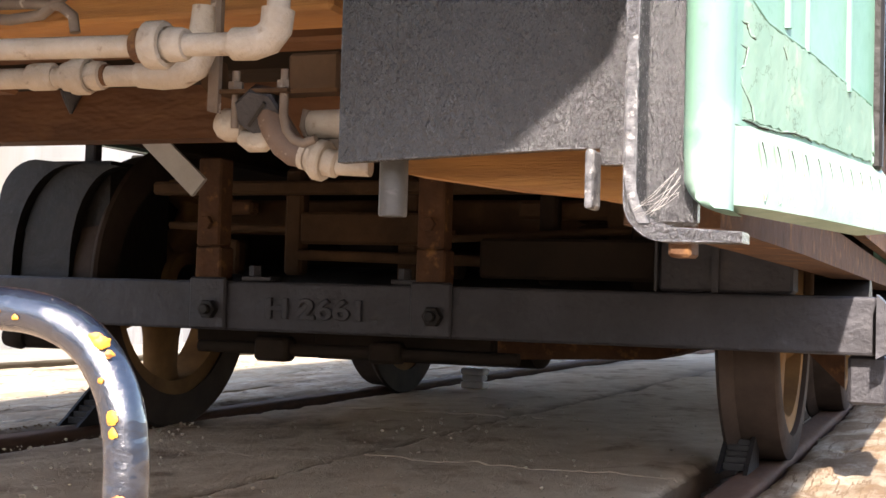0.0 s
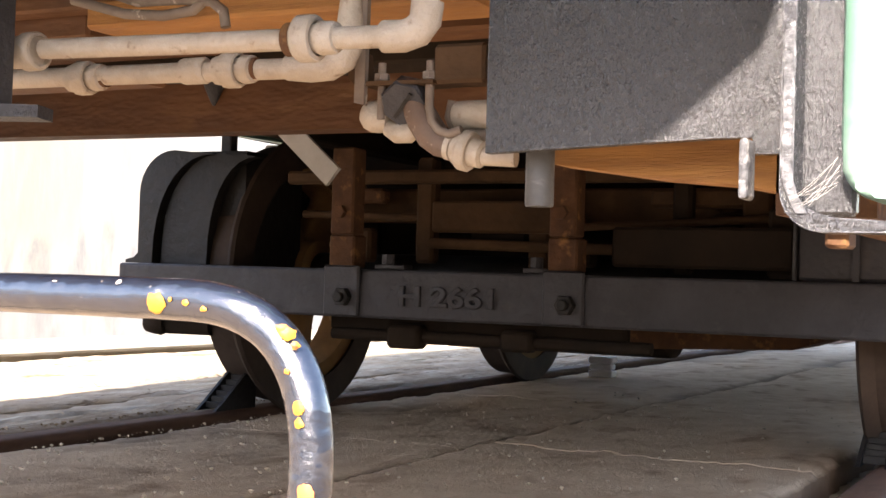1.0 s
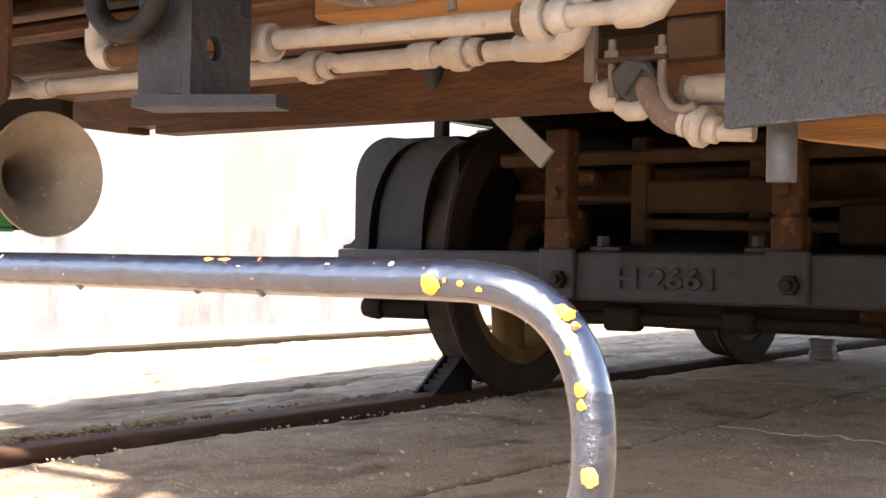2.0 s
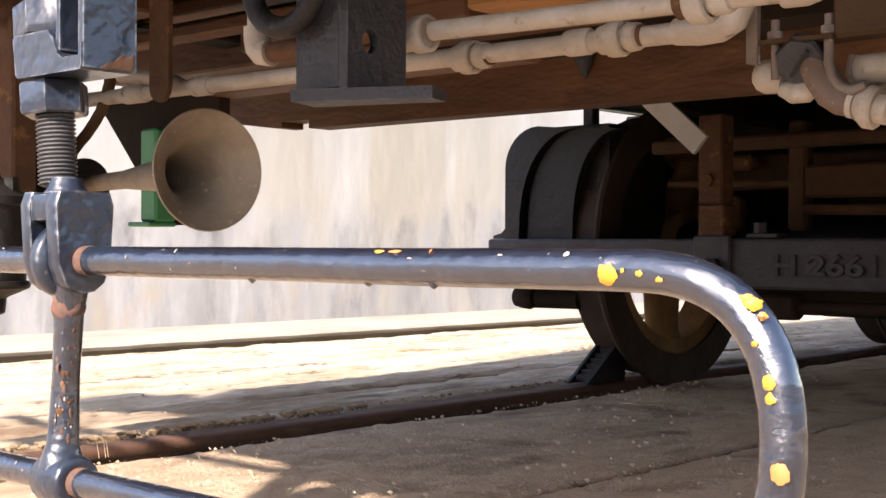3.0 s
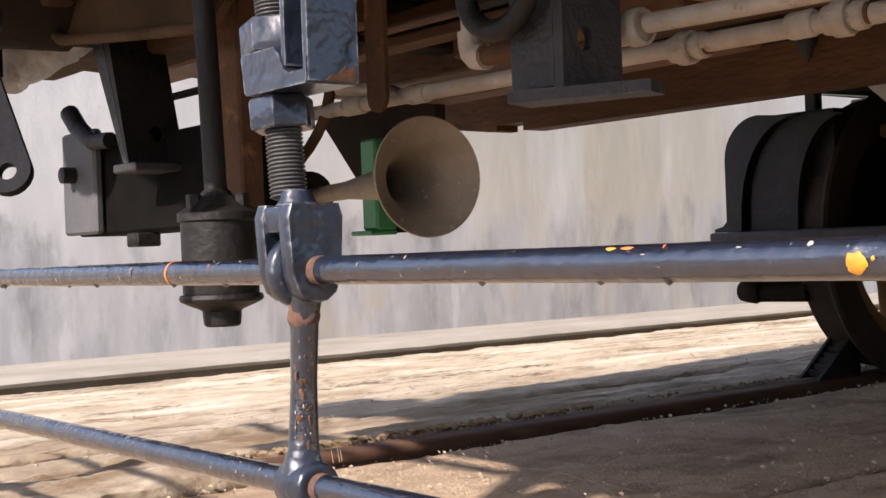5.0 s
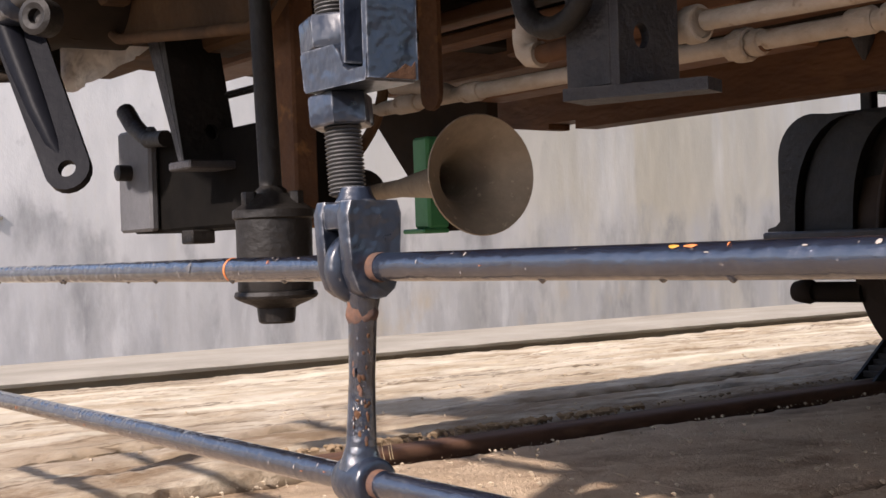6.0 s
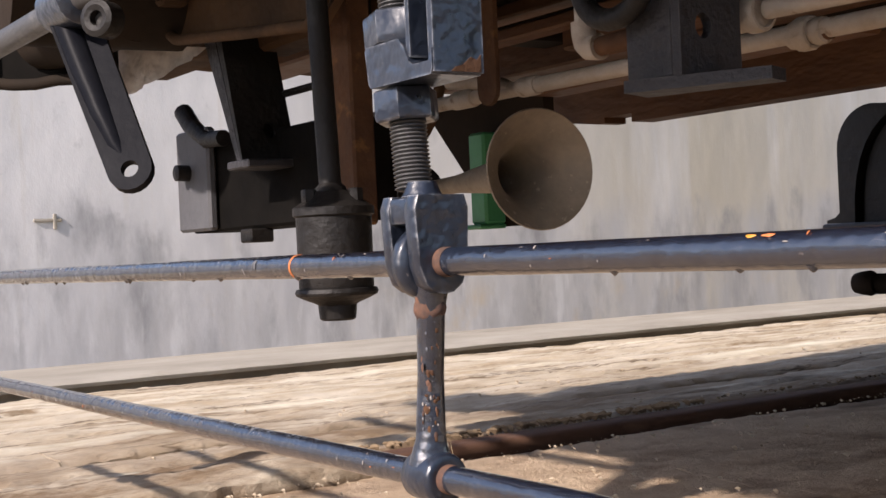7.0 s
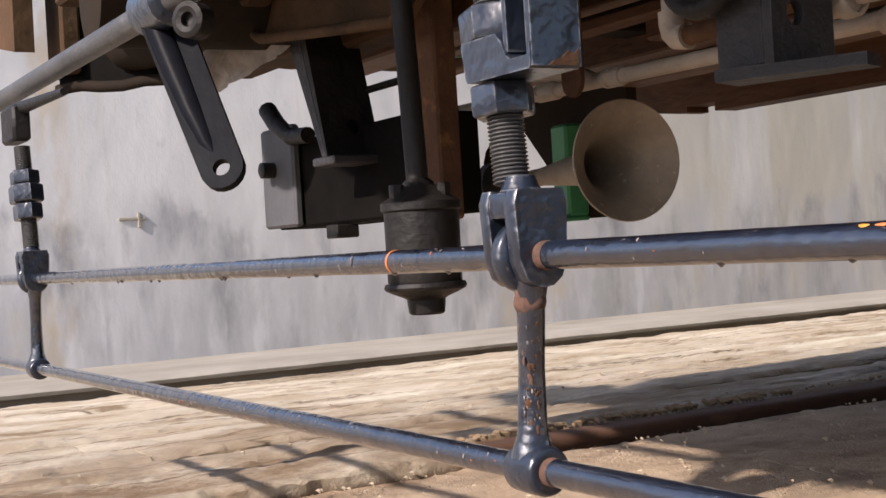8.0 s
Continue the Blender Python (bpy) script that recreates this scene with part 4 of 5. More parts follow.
box(bm, 0.926, 0.942, 1.10, 1.13, 0.352, 0.377, 0.002)
part("tab", bm, RUST, body)

# ---- lifeguard gate ----
gate = thing("lifeguard_gate", "black painted steel lifeguard gate with yellow paint chips", "gate", at=(0.1, 0.578, 0.19))
YG, ZU, ZL, RB = 0.578, 0.3115, 0.192, 0.0078
rb = (ZU - ZL) / 2
pts = [(-1.02, YG, ZU)] + [(x, YG, ZU) for x in np.linspace(-0.9, 0.78, 40)]


def bend(a):
    """The hand-bent end of the bar, a little squarer than a half circle."""
    k = 0.77 if a < math.pi / 2 else 1.0
    return Vector((0.792 + rb * math.sin(a) ** k, YG, (ZU + ZL) / 2 + rb * math.copysign(abs(math.cos(a)) ** k, math.cos(a))))


pts += [tuple(bend(a)) for a in np.linspace(0.05, math.pi - 0.05, 30)]
pts += [(x, YG, ZL) for x in np.linspace(0.78, -0.9, 40)] + [(-1.02, YG, ZL)]
bm = bmesh.new()
tube(bm, pts, RB, 20, 0.0003)
bar = part("frame_bar", bm, BLACK_GLOSS, gate, "glossy black painted round bar, chipped", smooth=60)


def gate_post(x, near):
    bm = bmesh.new()
    tube(bm, [(x - 0.003, YG, 0.199), (x - 0.002, YG, 0.213), (x, YG, 0.25), (x + 0.003, YG, 0.285), (x + 0.004, YG, 0.30)], [0.0130, 0.0088, 0.0074, 0.0080, 0.0105], 18, 0.0010)
    part("post", bm, BLACK_GLOSS, gate, smooth=60)
    bm = bmesh.new()
    lathe(bm, (x - 0.017, YG, ZL), (1, 0, 0), [(0, 0.0100), (0.0005, 0.0122), (0.003, 0.0136), (0.012, 0.0140), (0.0265, 0.0142), (0.0292, 0.0134), (0.030, 0.0120), (0.030, 0.0090)], 26)
    part("collar", bm, BLACK_PAINT, gate, smooth=50)
    # forged eye that sits in the fork
    bm = bmesh.new()
    lathe(bm, (x - 0.006, YG, ZU), (1, 0, 0), [(0, 0.012), (0.001, 0.0185), (0.003, 0.0205), (0.009, 0.0205), (0.011, 0.0185), (0.012, 0.012)], 28)
    part("eye", bm, BLACK_PAINT, gate, smooth=50)
    bm = bmesh.new()
    for x0, x1 in ((x - 0.017, x - 0.008), (x + 0.008, x + 0.019)):
        out = [(-0.0165, -0.002), (-0.0125, -0.012), (-0.006, -0.0165), (0, -0.0175), (0.006, -0.0165), (0.0125, -0.012), (0.0165, -0.002), (0.0185, 0.030), (0.016, 0.037), (-0.016, 0.037), (-0.0185, 0.030)]
        rings(bm, [[(x0 + a, YG + u * k, ZU + w * (1 if w < 0.01 else 1)) for u, w in out] for a, k in ((0, 0.94), (0.0015, 1), (x1 - x0 - 0.0015, 1), (x1 - x0, 0.94))])
    box(bm, x - 0.015, x + 0.017, YG - 0.0165, YG + 0.0165, ZU + 0.021, ZU + 0.0365, 0.003, segs=2)
    lathe(bm, (x, YG, ZU + 0.035), (-0.02, 0, 1), [(0, 0.0135), (0.004, 0.0105), (0.010, 0.0085)], 20)
    part("fork", bm, BLACK_PAINT, gate, smooth=45)
    # threaded rod
    bm = bmesh.new()
    z0, tilt, prof = ZU + 0.041, -0.09 if near else -0.15, []
    x = x - 0.008 if near else x
    for k in range(60):
        prof += [(0.0023 * k, 0.0090), (0.0023 * k + 0.0010, 0.0108), (0.0023 * k + 0.0014, 0.0108)]
    lathe(bm, (x, YG, z0), (tilt, 0, 1), prof, 20)
    part("threaded_rod", bm, SHAFT_STEEL, gate, "greasy steel threaded rod", smooth=25)
    xa = lambda z: x + tilt * (z - z0)
    if not near:
        for z, h, f in ((0.390, 0.021, 0.034), (0.4125, 0.024, 0.040), (0.4375, 0.018, 0.034)):
            bm = bmesh.new()
            nut(bm, (xa(z), YG, z), (tilt, 0, 1), f, h, 0.3)
            part("nut", bm, BLACK_PAINT, gate, smooth=25)
        bm = bmesh.new()
        box(bm, x - 0.085, x - 0.012, YG - 0.012, YG + 0.012, 0.496, 0.545, 0.004)
        tube(bm, line((x - 0.09, YG + 0.004, 0.544), (x + 0.195, YG + 0.004, 0.534), 5), [0.009, 0.009, 0.008, 0.007, 0.006, 0.005], 10)
        part("hanger_arm", bm, BLACK_DULL, gate, "black painted bent hanger arm", smooth=40)
        return
    for z, h in ((0.391, 0.0185), (0.4335, 0.020)):
        bm = bmesh.new()
        nut(bm, (xa(z), YG, z), (tilt, 0, 1), 0.0355 if z > 0.42 else 0.0325, h, 1.12 if z > 0.42 else 0.5)
        part("nut", bm, BLACK_PAINT, gate, "black painted hexagon nut", smooth=25)
    # yoke: a foot under the rod and an upright whose front is hollowed between two ribs
    za, xb = 0.4105, x - 0.0005
    foot = [(-0.0135, 0.002), (-0.0115, 0.0), (0.0500, 0.0), (0.0515, 0.003), (0.0515, 0.014), (0.048, 0.0075), (0.033, 0.0075), (0.0285, 0.010), (0.0245, 0.018), (0.019, 0.0235), (-0.0145, 0.0235), (-0.0165, 0.0215)]
    yoke = None
    for name, shape, y0, y1 in (("yoke", foot, -0.0182, 0.0138),
                                ("rib", [(0.0475, 0.0012), (0.0525, 0.0012), (0.0525, 0.12), (0.0475, 0.12)], -0.0175, 0.0145),
                                ("rib", [(0.0245, 0.014), (0.0285, 0.012), (0.0285, 0.12), (0.0245, 0.12)], -0.0165, 0.014),
                                ("web", [(0.026, 0.004), (0.050, 0.004), (0.050, 0.12), (0.026, 0.12)], 0.003, 0.0135),
                                ("crosshead", [(-0.012, 0.10), (0.0515, 0.10), (0.0515, 0.119), (-0.012, 0.119)], -0.0170, 0.0140)):
        bm = bmesh.new()
        prism(bm, shape, (xb, YG + y0, za), (1, 0, 0), (0, 0, 1), y0 - y1)
        bmesh.ops.bevel(bm, geom=[e for e in bm.edges if e.calc_face_angle(0) > 0.5], offset=0.0020, segments=3, affect="EDGES", clamp_overlap=True)
        piece = part(name, bm, BLACK_PAINT, yoke or gate, "" if yoke else "black painted forged yoke", smooth=45)
        yoke = yoke or piece
    bm = bmesh.new()
    prism(bm, [(-0.004, 0.0015), (0.0155, 0.0015), (0.0155, 0.011), (0.013, 0.008), (0.009, 0.0095), (0.004, 0.0055), (-0.001, 0.004)], (xb + 0.0525, YG - 0.003, za), (0, 1, 0), (0, 0, 1), 0.0006)
    part("rust_patch", bm, RUST, gate, "orange rust patch")


gate_post(0.4245, True)
gate_post(-0.735, False)


def chip(pos, nrm, r, mat, name, label, seed, sx=1.0, sv=1.0):
    """A flake that follows the bar."""
    bm = bmesh.new()
    nrm = Vector(nrm).normalized()
    u, v = frame_of(nrm)
    c = Vector(pos)
    outer = []
    for k in range(26):
        a = 2 * math.pi * k / 26
        rr = r * (1 + 0.40 * noise.noise((math.cos(a) * 1.5, math.sin(a) * 1.5, seed)) + 0.15 * noise.noise((math.cos(a) * 4, math.sin(a) * 4, seed + 9)))
        outer.append((rr * sx * math.cos(a), rr * sv * math.sin(a)))
    ax = Vector((1, 0, 0)) if abs(nrm.x) < 0.5 and pos[0] < 0.8 else Vector((0, 0, 1))
    cen = c - nrm * RB
    vs = []
    for s in (0.5, 1.0):
        vs.append([])
        for a, b in outer:
            p = c + u * a * s + v * b * s
            d = p - cen
            along = ax * d.dot(ax)
            vs[-1].append(bm.verts.new(cen + along + (d - along).normalized() * (RB + (0.0007 if s < 1 else 0.0003))))
    bm.faces.new(vs[0])
    for i in range(26):
        bm.faces.new((vs[0][i], vs[0][(i + 1) % 26], vs[1][(i + 1) % 26], vs[1][i]))
    part(name, bm, mat, bar, label, smooth=60)


for i, (x, z, r, m) in enumerate([(0.783, 0.3100, 0.0039, YELLOW), (0.764, 0.3170, 0.0012, PALE_CHIP), (0.790, 0.3115, 0.0008, YELLOW), (0.797, 0.3118, 0.0012, YELLOW), (0.805, 0.3085, 0.0011, YELLOW), (0.676, 0.3175, 0.0018, ORANGE), (0.667, 0.3175, 0.0016, YELLOW)]):
    d = max(-0.99, min(0.99, (z - ZU) / RB))
    if x > 0.792:
        d *= 0.6
    chip((x + 0.004, YG - RB * math.sqrt(1 - d * d), ZU + RB * d - (0.001 if x > 0.792 else 0)), (0, -math.sqrt(1 - d * d), d), r, m, "paint_chip", "yellow primer chip" if m == YELLOW else "", i * 3.1, 1.9 if x < 0.7 else 1.15, 0.55 if x < 0.7 else 1.0)
for i, (a, s, r, m) in enumerate([(0.74, 0.9, 0.0022, YELLOW), (0.79, 0.95, 0.0024, YELLOW), (0.88, 0.95, 0.0016, YELLOW), (1.0, -0.1, 0.0012, YELLOW), (1.24, -0.1, 0.0028, YELLOW), (1.33, -0.2, 0.0020, YELLOW), (1.64, 0.1, 0.0036, ORANGE), (1.62, -0.9, 0.0022, YELLOW), (1.76, -0.9, 0.0016, YELLOW)]):
    c = bend(a)
    out = Vector((math.sin(a), 0, math.cos(a)))
    n = (Vector((0, -1, 0)) + out * s).normalized()
    bmn = c + n * RB + Vector((0.002, 0, 0))
    chip(bmn, n, r, m, "paint_chip", "orange rust chip" if m == ORANGE else "yellow primer chip", 40 + i * 2.3)
random.seed(52)
for i in range(46):
    q = random.uniform(-1.3, 0.0)
    n = Vector((max(0.5, math.cos(q)), math.sin(q), 0)).normalized()
    z = random.choice((random.uniform(0.212, 0.245), random.uniform(0.212, 0.245), random.uniform(0.25, 0.292)))
    c = Vector((0.4245 + (0.003 * (z - 0.25) / 0.035 if z > 0.25 else (z - 0.25) * 0.04), YG, z))
    m = (RUST, RUST_CHIP, PALE_CHIP, RUST, EDGE_GREY)[i % 5]
    chip(c + n * (RB - 0.0002), n, random.uniform(0.0006, 0.0020) * (0.4 if m == PALE_CHIP else 0.6 if m == EDGE_GREY else 1.0), m, "paint_chip", "", 300 + i * 1.3, random.uniform(0.5, 1.0), random.uniform(0.8, 1.8))
# orange band and rust collar on the bar
for x, w, m, nm in ((0.274, 0.0026, ORANGE, "orange_band"), (0.4465, 0.008, RUST_CHIP, "rust_band"), (0.440, 0.007, RUST_CHIP, "rust_band")):
    bm = bmesh.new()
    z = ZL if w == 0.007 else ZU
    lathe(bm, (x - w / 2, YG, z), (1, 0, 0), [(0, RB + 0.0001), (w * 0.3, RB + 0.0004), (w * 0.7, RB + 0.0004), (w, RB + 0.0001)], 24, cap=False)
    part(nm, bm, m, bar, smooth=60)

chip((0.221, YG - RB * 0.96, ZU + RB * 0.28), (0, -0.96, 0.28), 0.0024, EDGE_GREY, "paint_chip", "pale grey chip", 5.7, 1.3, 1.5)
# hardened drips of paint along the underside of the bar
random.seed(31)
for k in range(16):
    bm = bmesh.new()
    x = random.uniform(-0.55, 0.40) if k < 13 else random.uniform(0.5, 0.75)
    lathe(bm, (x, YG - random.uniform(0, 0.003), ZU - RB + 0.0016), (0, 0, -1), [(0, 0.0030), (0.0010, 0.0024), (0.0020, 0.0014), (0.0026 + random.uniform(0, 0.0008), 0.0004)], 10)
    part("paint_drip", bm, BLACK_GLOSS, bar, smooth=60)

# trip lever and shaft above the gate
lever = thing("trip_shaft", "worn steel shaft with a black hanging crank arm", "crank", at=(-0.35, 0.61, 0.58))
bm = bmesh.new()
tube(bm, line((-1.05, 0.60, 0.577), (0.9, 0.60, 0.577), 12), 0.0135, 18)
part("shaft", bm, SHAFT_STEEL, lever, "worn grey steel shaft", smooth=50)
bm = bmesh.new()
lathe(bm, (-0.261, 0.60, 0.577), (1, 0, 0), [(0, 0.02), (0.004, 0.026), (0.07, 0.026), (0.074, 0.02)], 24)
part("boss", bm, BLACK_PAINT, lever, smooth=45)
A, B = Vector((-0.231, 0.605, 0.562)), Vector((-0.140, 0.622, 0.4065))
d = (B - A).normalized()
w = d.cross(Vector((-0.86, 0.40, 0.28))).normalized()
L = (B - A).length
outl = [(-0.02, -0.024), (L, -0.0215)] + [(L + 0.0215 * math.sin(a), -0.0215 * math.cos(a)) for a in np.linspace(0.2, math.pi - 0.2, 9)] + [(L, 0.0215), (-0.02, 0.024)]
hole = [(L + 0.0085 * math.cos(a), 0.0085 * math.sin(a)) for a in np.linspace(0, 2 * math.pi, 16, endpoint=False)]
bm = bmesh.new()
nrm = d.cross(w)
faces = []
for s in (-0.005, 0.005):
    ov = [bm.verts.new(A + d * a + w * b + nrm * s) for a, b in outl]
    hv = [bm.verts.new(A + d * a + w * b + nrm * s) for a, b in hole]
    es = [bm.edges.new((q[i], q[(i + 1) % len(q)])) for q in (ov, hv) for i in range(len(q))]
    bmesh.ops.triangle_fill(bm, use_beauty=True, edges=es)
    faces.append((ov, hv))
for q in (0, 1):
    a, b = faces[0][q], faces[1][q]
    for i in range(len(a)):
        bm.faces.new((a[i], a[(i + 1) % len(a)], b[(i + 1) % len(b)], b[i]))
part("crank_arm", bm, CRANK_BLACK, lever, "glossy black crank arm with an empty pin hole", smooth=40)
bm = bmesh.new()
rings(bm, [[A + d * s - w * 0.007 * k + w * 0.0125 * k * math.cos(q) + nrm * h * math.sin(q) for q in [2 * math.pi * i / 16 for i in range(16)]] for s, k, h in ((-0.015, 1.15, 0.014), (L * 0.3, 1.1, 0.012), (L * 0.6, 0.95, 0.010), (L * 0.82, 0.7, 0.0075), (L * 0.90, 0.35, 0.005))])
part("arm_rib", bm, CRANK_BLACK, lever, "rounded stiffening rib", smooth=60)

bm = bmesh.new()
lathe(bm, (-0.115, 0.60, 0.541), (0.55, -0.83, 0.0), [(0, 0.012), (0.002, 0.017), (0.022, 0.017), (0.024, 0.012), (0.022, 0.007), (0.016, 0.006)], 18)
part("pin_lug", bm, BLACK_DULL, lever, smooth=40)

# ---- black hanger brackets
def hanger(x0, x1, y0, y1, z0, z1, hole, lean=None, mat=None):
    """lean: how far the x1 and the x0 edge tilt towards -x, each per metre of height."""
    mat = mat or BLACK_DULL
    ob = thing("hanger_bracket", "black painted steel hanger bracket with a bolt hole under the floor", "bracket", "hanger brackets", ((x0 + x1) / 2, y0, z0))
    zf = z0 + 0.011
    bm = bmesh.new()
    box(bm, x0, x1 - 0.010, y0, y0 + 0.010, zf, z1, 0.002)
    front = part("front_plate", bm, DUSTY_BLACK, ob)
    bm = bmesh.new()
    r = 0.0095
    cy, cz = hole
    rim = [(y0, zf), (y1, zf), (y1, z1), (y0, z1)]
    faces = []
    for xx in (x1 - 0.010, x1):
        ov = [bm.verts.new((xx, a, b)) for a, b in rim]
        hv = [bm.verts.new((xx, cy + r * math.cos(a), cz + 1.15 * r * math.sin(a))) for a in np.linspace(0, 2 * math.pi, 16, endpoint=False)]
        es = [bm.edges.new((q[i], q[(i + 1) % len(q)])) for q in (ov, hv) for i in range(len(q))]
        bmesh.ops.triangle_fill(bm, use_beauty=True, edges=es)
        faces.append((ov, hv))
    for q in (0, 1):
        a, b = faces[0][q], faces[1][q]
        for i in range(len(a)):
            bm.faces.new((a[i], a[(i + 1) % len(a)], b[(i + 1) % len(b)], b[i]))
    side = part("side_plate", bm, mat, ob)
    # Added sheet behind the bolt hole, so that no bright wall shows through.
    bm = bmesh.new()
    box(bm, x0 + 0.002, x0 + 0.012, y0 + 0.011, y1, zf, z1)
    back = part("back_plate", bm, mat, ob)
    bm = bmesh.new()
    if lean:
        box(bm, x0 + 0.026, x1 + 0.056, y0 - 0.008, y1 + 0.034, z0, zf, 0.002)
    else:
        prism(bm, [(x0 + 0.020, y0 - 0.022), (x1 + 0.064, y0 + 0.036), (x1 + 0.052, y0 + 0.066), (x0 + 0.002, y0 + 0.022)], (0, 0, zf), (1, 0, 0), (0, 1, 0), -0.0105)
    part("foot_flange", bm, STEEL_BEAM if lean else mat, ob)
    for o in (front, side, back) if lean else ():
        for v in o.data.vertices:
            k = (x1 - v.co.x) / (x1 - x0)
            v.co.x -= (lean[0] * (1 - k) + lean[1] * k) * (v.co.z - z0 - 0.088)
    return ob


hanger(0.191, 0.258, 0.947, 1.018, 0.443, 0.70, (0.974, 0.496), mat=DUSTY_BLACK)
hanger(-0.575, -0.54, 0.915, 0.995, 0.437, 0.70, (0.962, 0.489), (0.30, 0.53))

# scratches, flakes and scale
random.seed(21)
for i in range(64):
    up = i % 2 == 0
    x = random.uniform(-0.55, 0.74) if up else random.uniform(-0.6, 0.40)
    if abs(x - 0.4245) < 0.03:
        continue
    a = random.uniform(-0.5, 1.1)
    n = Vector((0, -math.cos(a), math.sin(a)))
    c = Vector((x, YG, ZU if up else ZL))
    chip(c + n * RB, n, random.uniform(0.0004, 0.0009), PALE_CHIP if i % 7 else ORANGE, "paint_chip", "", 90 + i * 1.7, 0.45 if i % 3 else 1.6, 1.6 if i % 3 else 0.4)
for z0, z1, sd, th in ((0.213, 0.238, 3, 0.0067), (0.280, 0.297, 8, 0.0088), (0.243, 0.268, 15, 0.0066)):
    bm = bmesh.new()
    n, rows = 28, 20
    loops = []
    for j in range(rows + 1):
        z = z0 + (z1 - z0) * j / rows
        fade = 1.2 * abs(2 * j / rows - 1) ** 3
        loops.append([(0.4245 + 0.00 + (th + 0.0011 * (noise.noise((math.cos(q) * 2, math.sin(q) * 2, z * 170 + sd)) + 0.15 - fade)) * math.cos(q) + (0.003 * (z - 0.25) / 0.035 if z > 0.25 else (z - 0.25) * 0.05), YG + (th + 0.0011 * (noise.noise((math.cos(q) * 2, math.sin(q) * 2, z * 170 + sd)) + 0.15 - fade)) * math.sin(q), z) for q in [2 * math.pi * k / n for k in range(n)]])
    rings(bm, loops)
    part("rust_patch", bm, RUST_CHIP, gate, "flaking rust patch", smooth=60)

# ---- air pipes ----
RP = 0.0088
pipe1 = thing("air_pipe", "cream painted air pipe with unions and elbows under the floor", "pipe", "air pipes", (0.45, 1.05, 0.5))
bm = bmesh.new()
tube(bm, [(0.265, 1.045, 0.513), (0.40, 1.05, 0.5105), (0.52, 1.05, 0.508), (0.625, 1.05, 0.505)], RP, 18)
part("pipe", bm, PIPE, pipe1, smooth=50)
bm = bmesh.new()
lathe(bm, (0.527, 1.05, 0.508), (1, 0, -0.02), [(0, 0.009), (0.0005, 0.0165), (0.003, 0.0188), (0.016, 0.0188), (0.018, 0.0175), (0.0185, 0.0140), (0.0150, 0.0130), (0.0150, 0.0115), (0.021, 0.0115), (0.0215, 0.0135), (0.033, 0.0130), (0.036, 0.0118), (0.0365, 0.0095)], 20)
part("union", bm, PIPE, pipe1, smooth=35)
bm = bmesh.new()
tube(bm, [(0.605, 1.05, 0.5055), (0.622, 1.05, 0.505), (0.633, 1.05, 0.508), (0.640, 1.05, 0.516), (0.6415, 1.05, 0.530)], [0.0125, 0.0125, 0.0128, 0.0125, 0.0125], 18)
part("elbow", bm, PIPE, pipe1, smooth=50)
bm = bmesh.new()
tube(bm, line((0.6415, 1.05, 0.527), (0.6415, 1.05, 0.70), 3), RP, 16)
part("riser", bm, PIPE, pipe1, smooth=50)
bm = bmesh.new()
lathe(bm, (0.228, 1.045, 0.5115), (1, 0, 0), [(0, 0.011), (0.002, 0.0145), (0.017, 0.0148), (0.019, 0.0172), (0.031, 0.0172), (0.033, 0.0160), (0.0335, 0.0135), (0.029, 0.0125), (0.029, 0.0090)], 20)
part("tee", bm, PIPE, pipe1, smooth=40)

pipe2 = thing("air_pipe", "cream painted air pipe with couplings under the floor", "pipe", "air pipes", (0.3, 1.145, 0.5))
bm = bmesh.new()
tube(bm, [(-0.75, 1.12, 0.508), (-0.2, 1.135, 0.509), (0.2, 1.142, 0.506), (0.40, 1.145, 0.504), (0.47, 1.145, 0.503)], RP * 1.05, 18)
part("pipe", bm, PIPE, pipe2, smooth=50)
bm = bmesh.new()
lathe(bm, (0.340, 1.144, 0.5055), (1, 0, 0), [(0, 0.009), (0.001, 0.0115), (0.005, 0.0125), (0.025, 0.0125), (0.028, 0.0105)], 18)
part("sleeve", bm, PIPE, pipe2, smooth=40)
for x0, y0, n in ((-0.203, 1.135, 0.034), (-0.338, 1.131, 0.045)):
    bm = bmesh.new()
    lathe(bm, (x0, y0, 0.5088), (1, 0.02, 0), [(0, 0.009), (0.001, 0.0112), (0.006, 0.0120), (n - 0.006, 0.0120), (n - 0.001, 0.0112), (n, 0.009)], 18)
    part("sleeve", bm, PIPE, pipe2, smooth=40)
# short branch that leaves the pipe behind the post
bm = bmesh.new()
tube(bm, [(-0.345, 1.129, 0.533), (-0.30, 1.130, 0.528), (-0.255, 1.131, 0.522), (-0.235, 1.132, 0.517), (-0.220, 1.133, 0.511)], [0.0085, 0.0088, 0.0088, 0.0086, 0.0078], 16)
part("branch", bm, PIPE, pipe2, smooth=50)
for x0 in (0.378, 0.205):
    bm = bmesh.new()
    lathe(bm, (x0, 1.144, 0.5045), (1, 0, 0), [(0, 0.010), (0.001, 0.0130), (0.010, 0.0138), (0.011, 0.0165), (0.024, 0.0165), (0.026, 0.0155), (0.0265, 0.0128), (0.023, 0.0122), (0.023, 0.0112), (0.030, 0.0112), (0.0305, 0.0132), (0.040, 0.0125), (0.042, 0.009)], 12)
    part("union", bm, PIPE, pipe2, smooth=30)
    bm = bmesh.new()
    lathe(bm, (x0 + 0.0415, 1.144, 0.5045), (1, 0, 0), [(0, 0.0098), (0.004, 0.0098)], 16)
    part("joint_ring", bm, RUST, pipe2, smooth=40)
bm = bmesh.new()
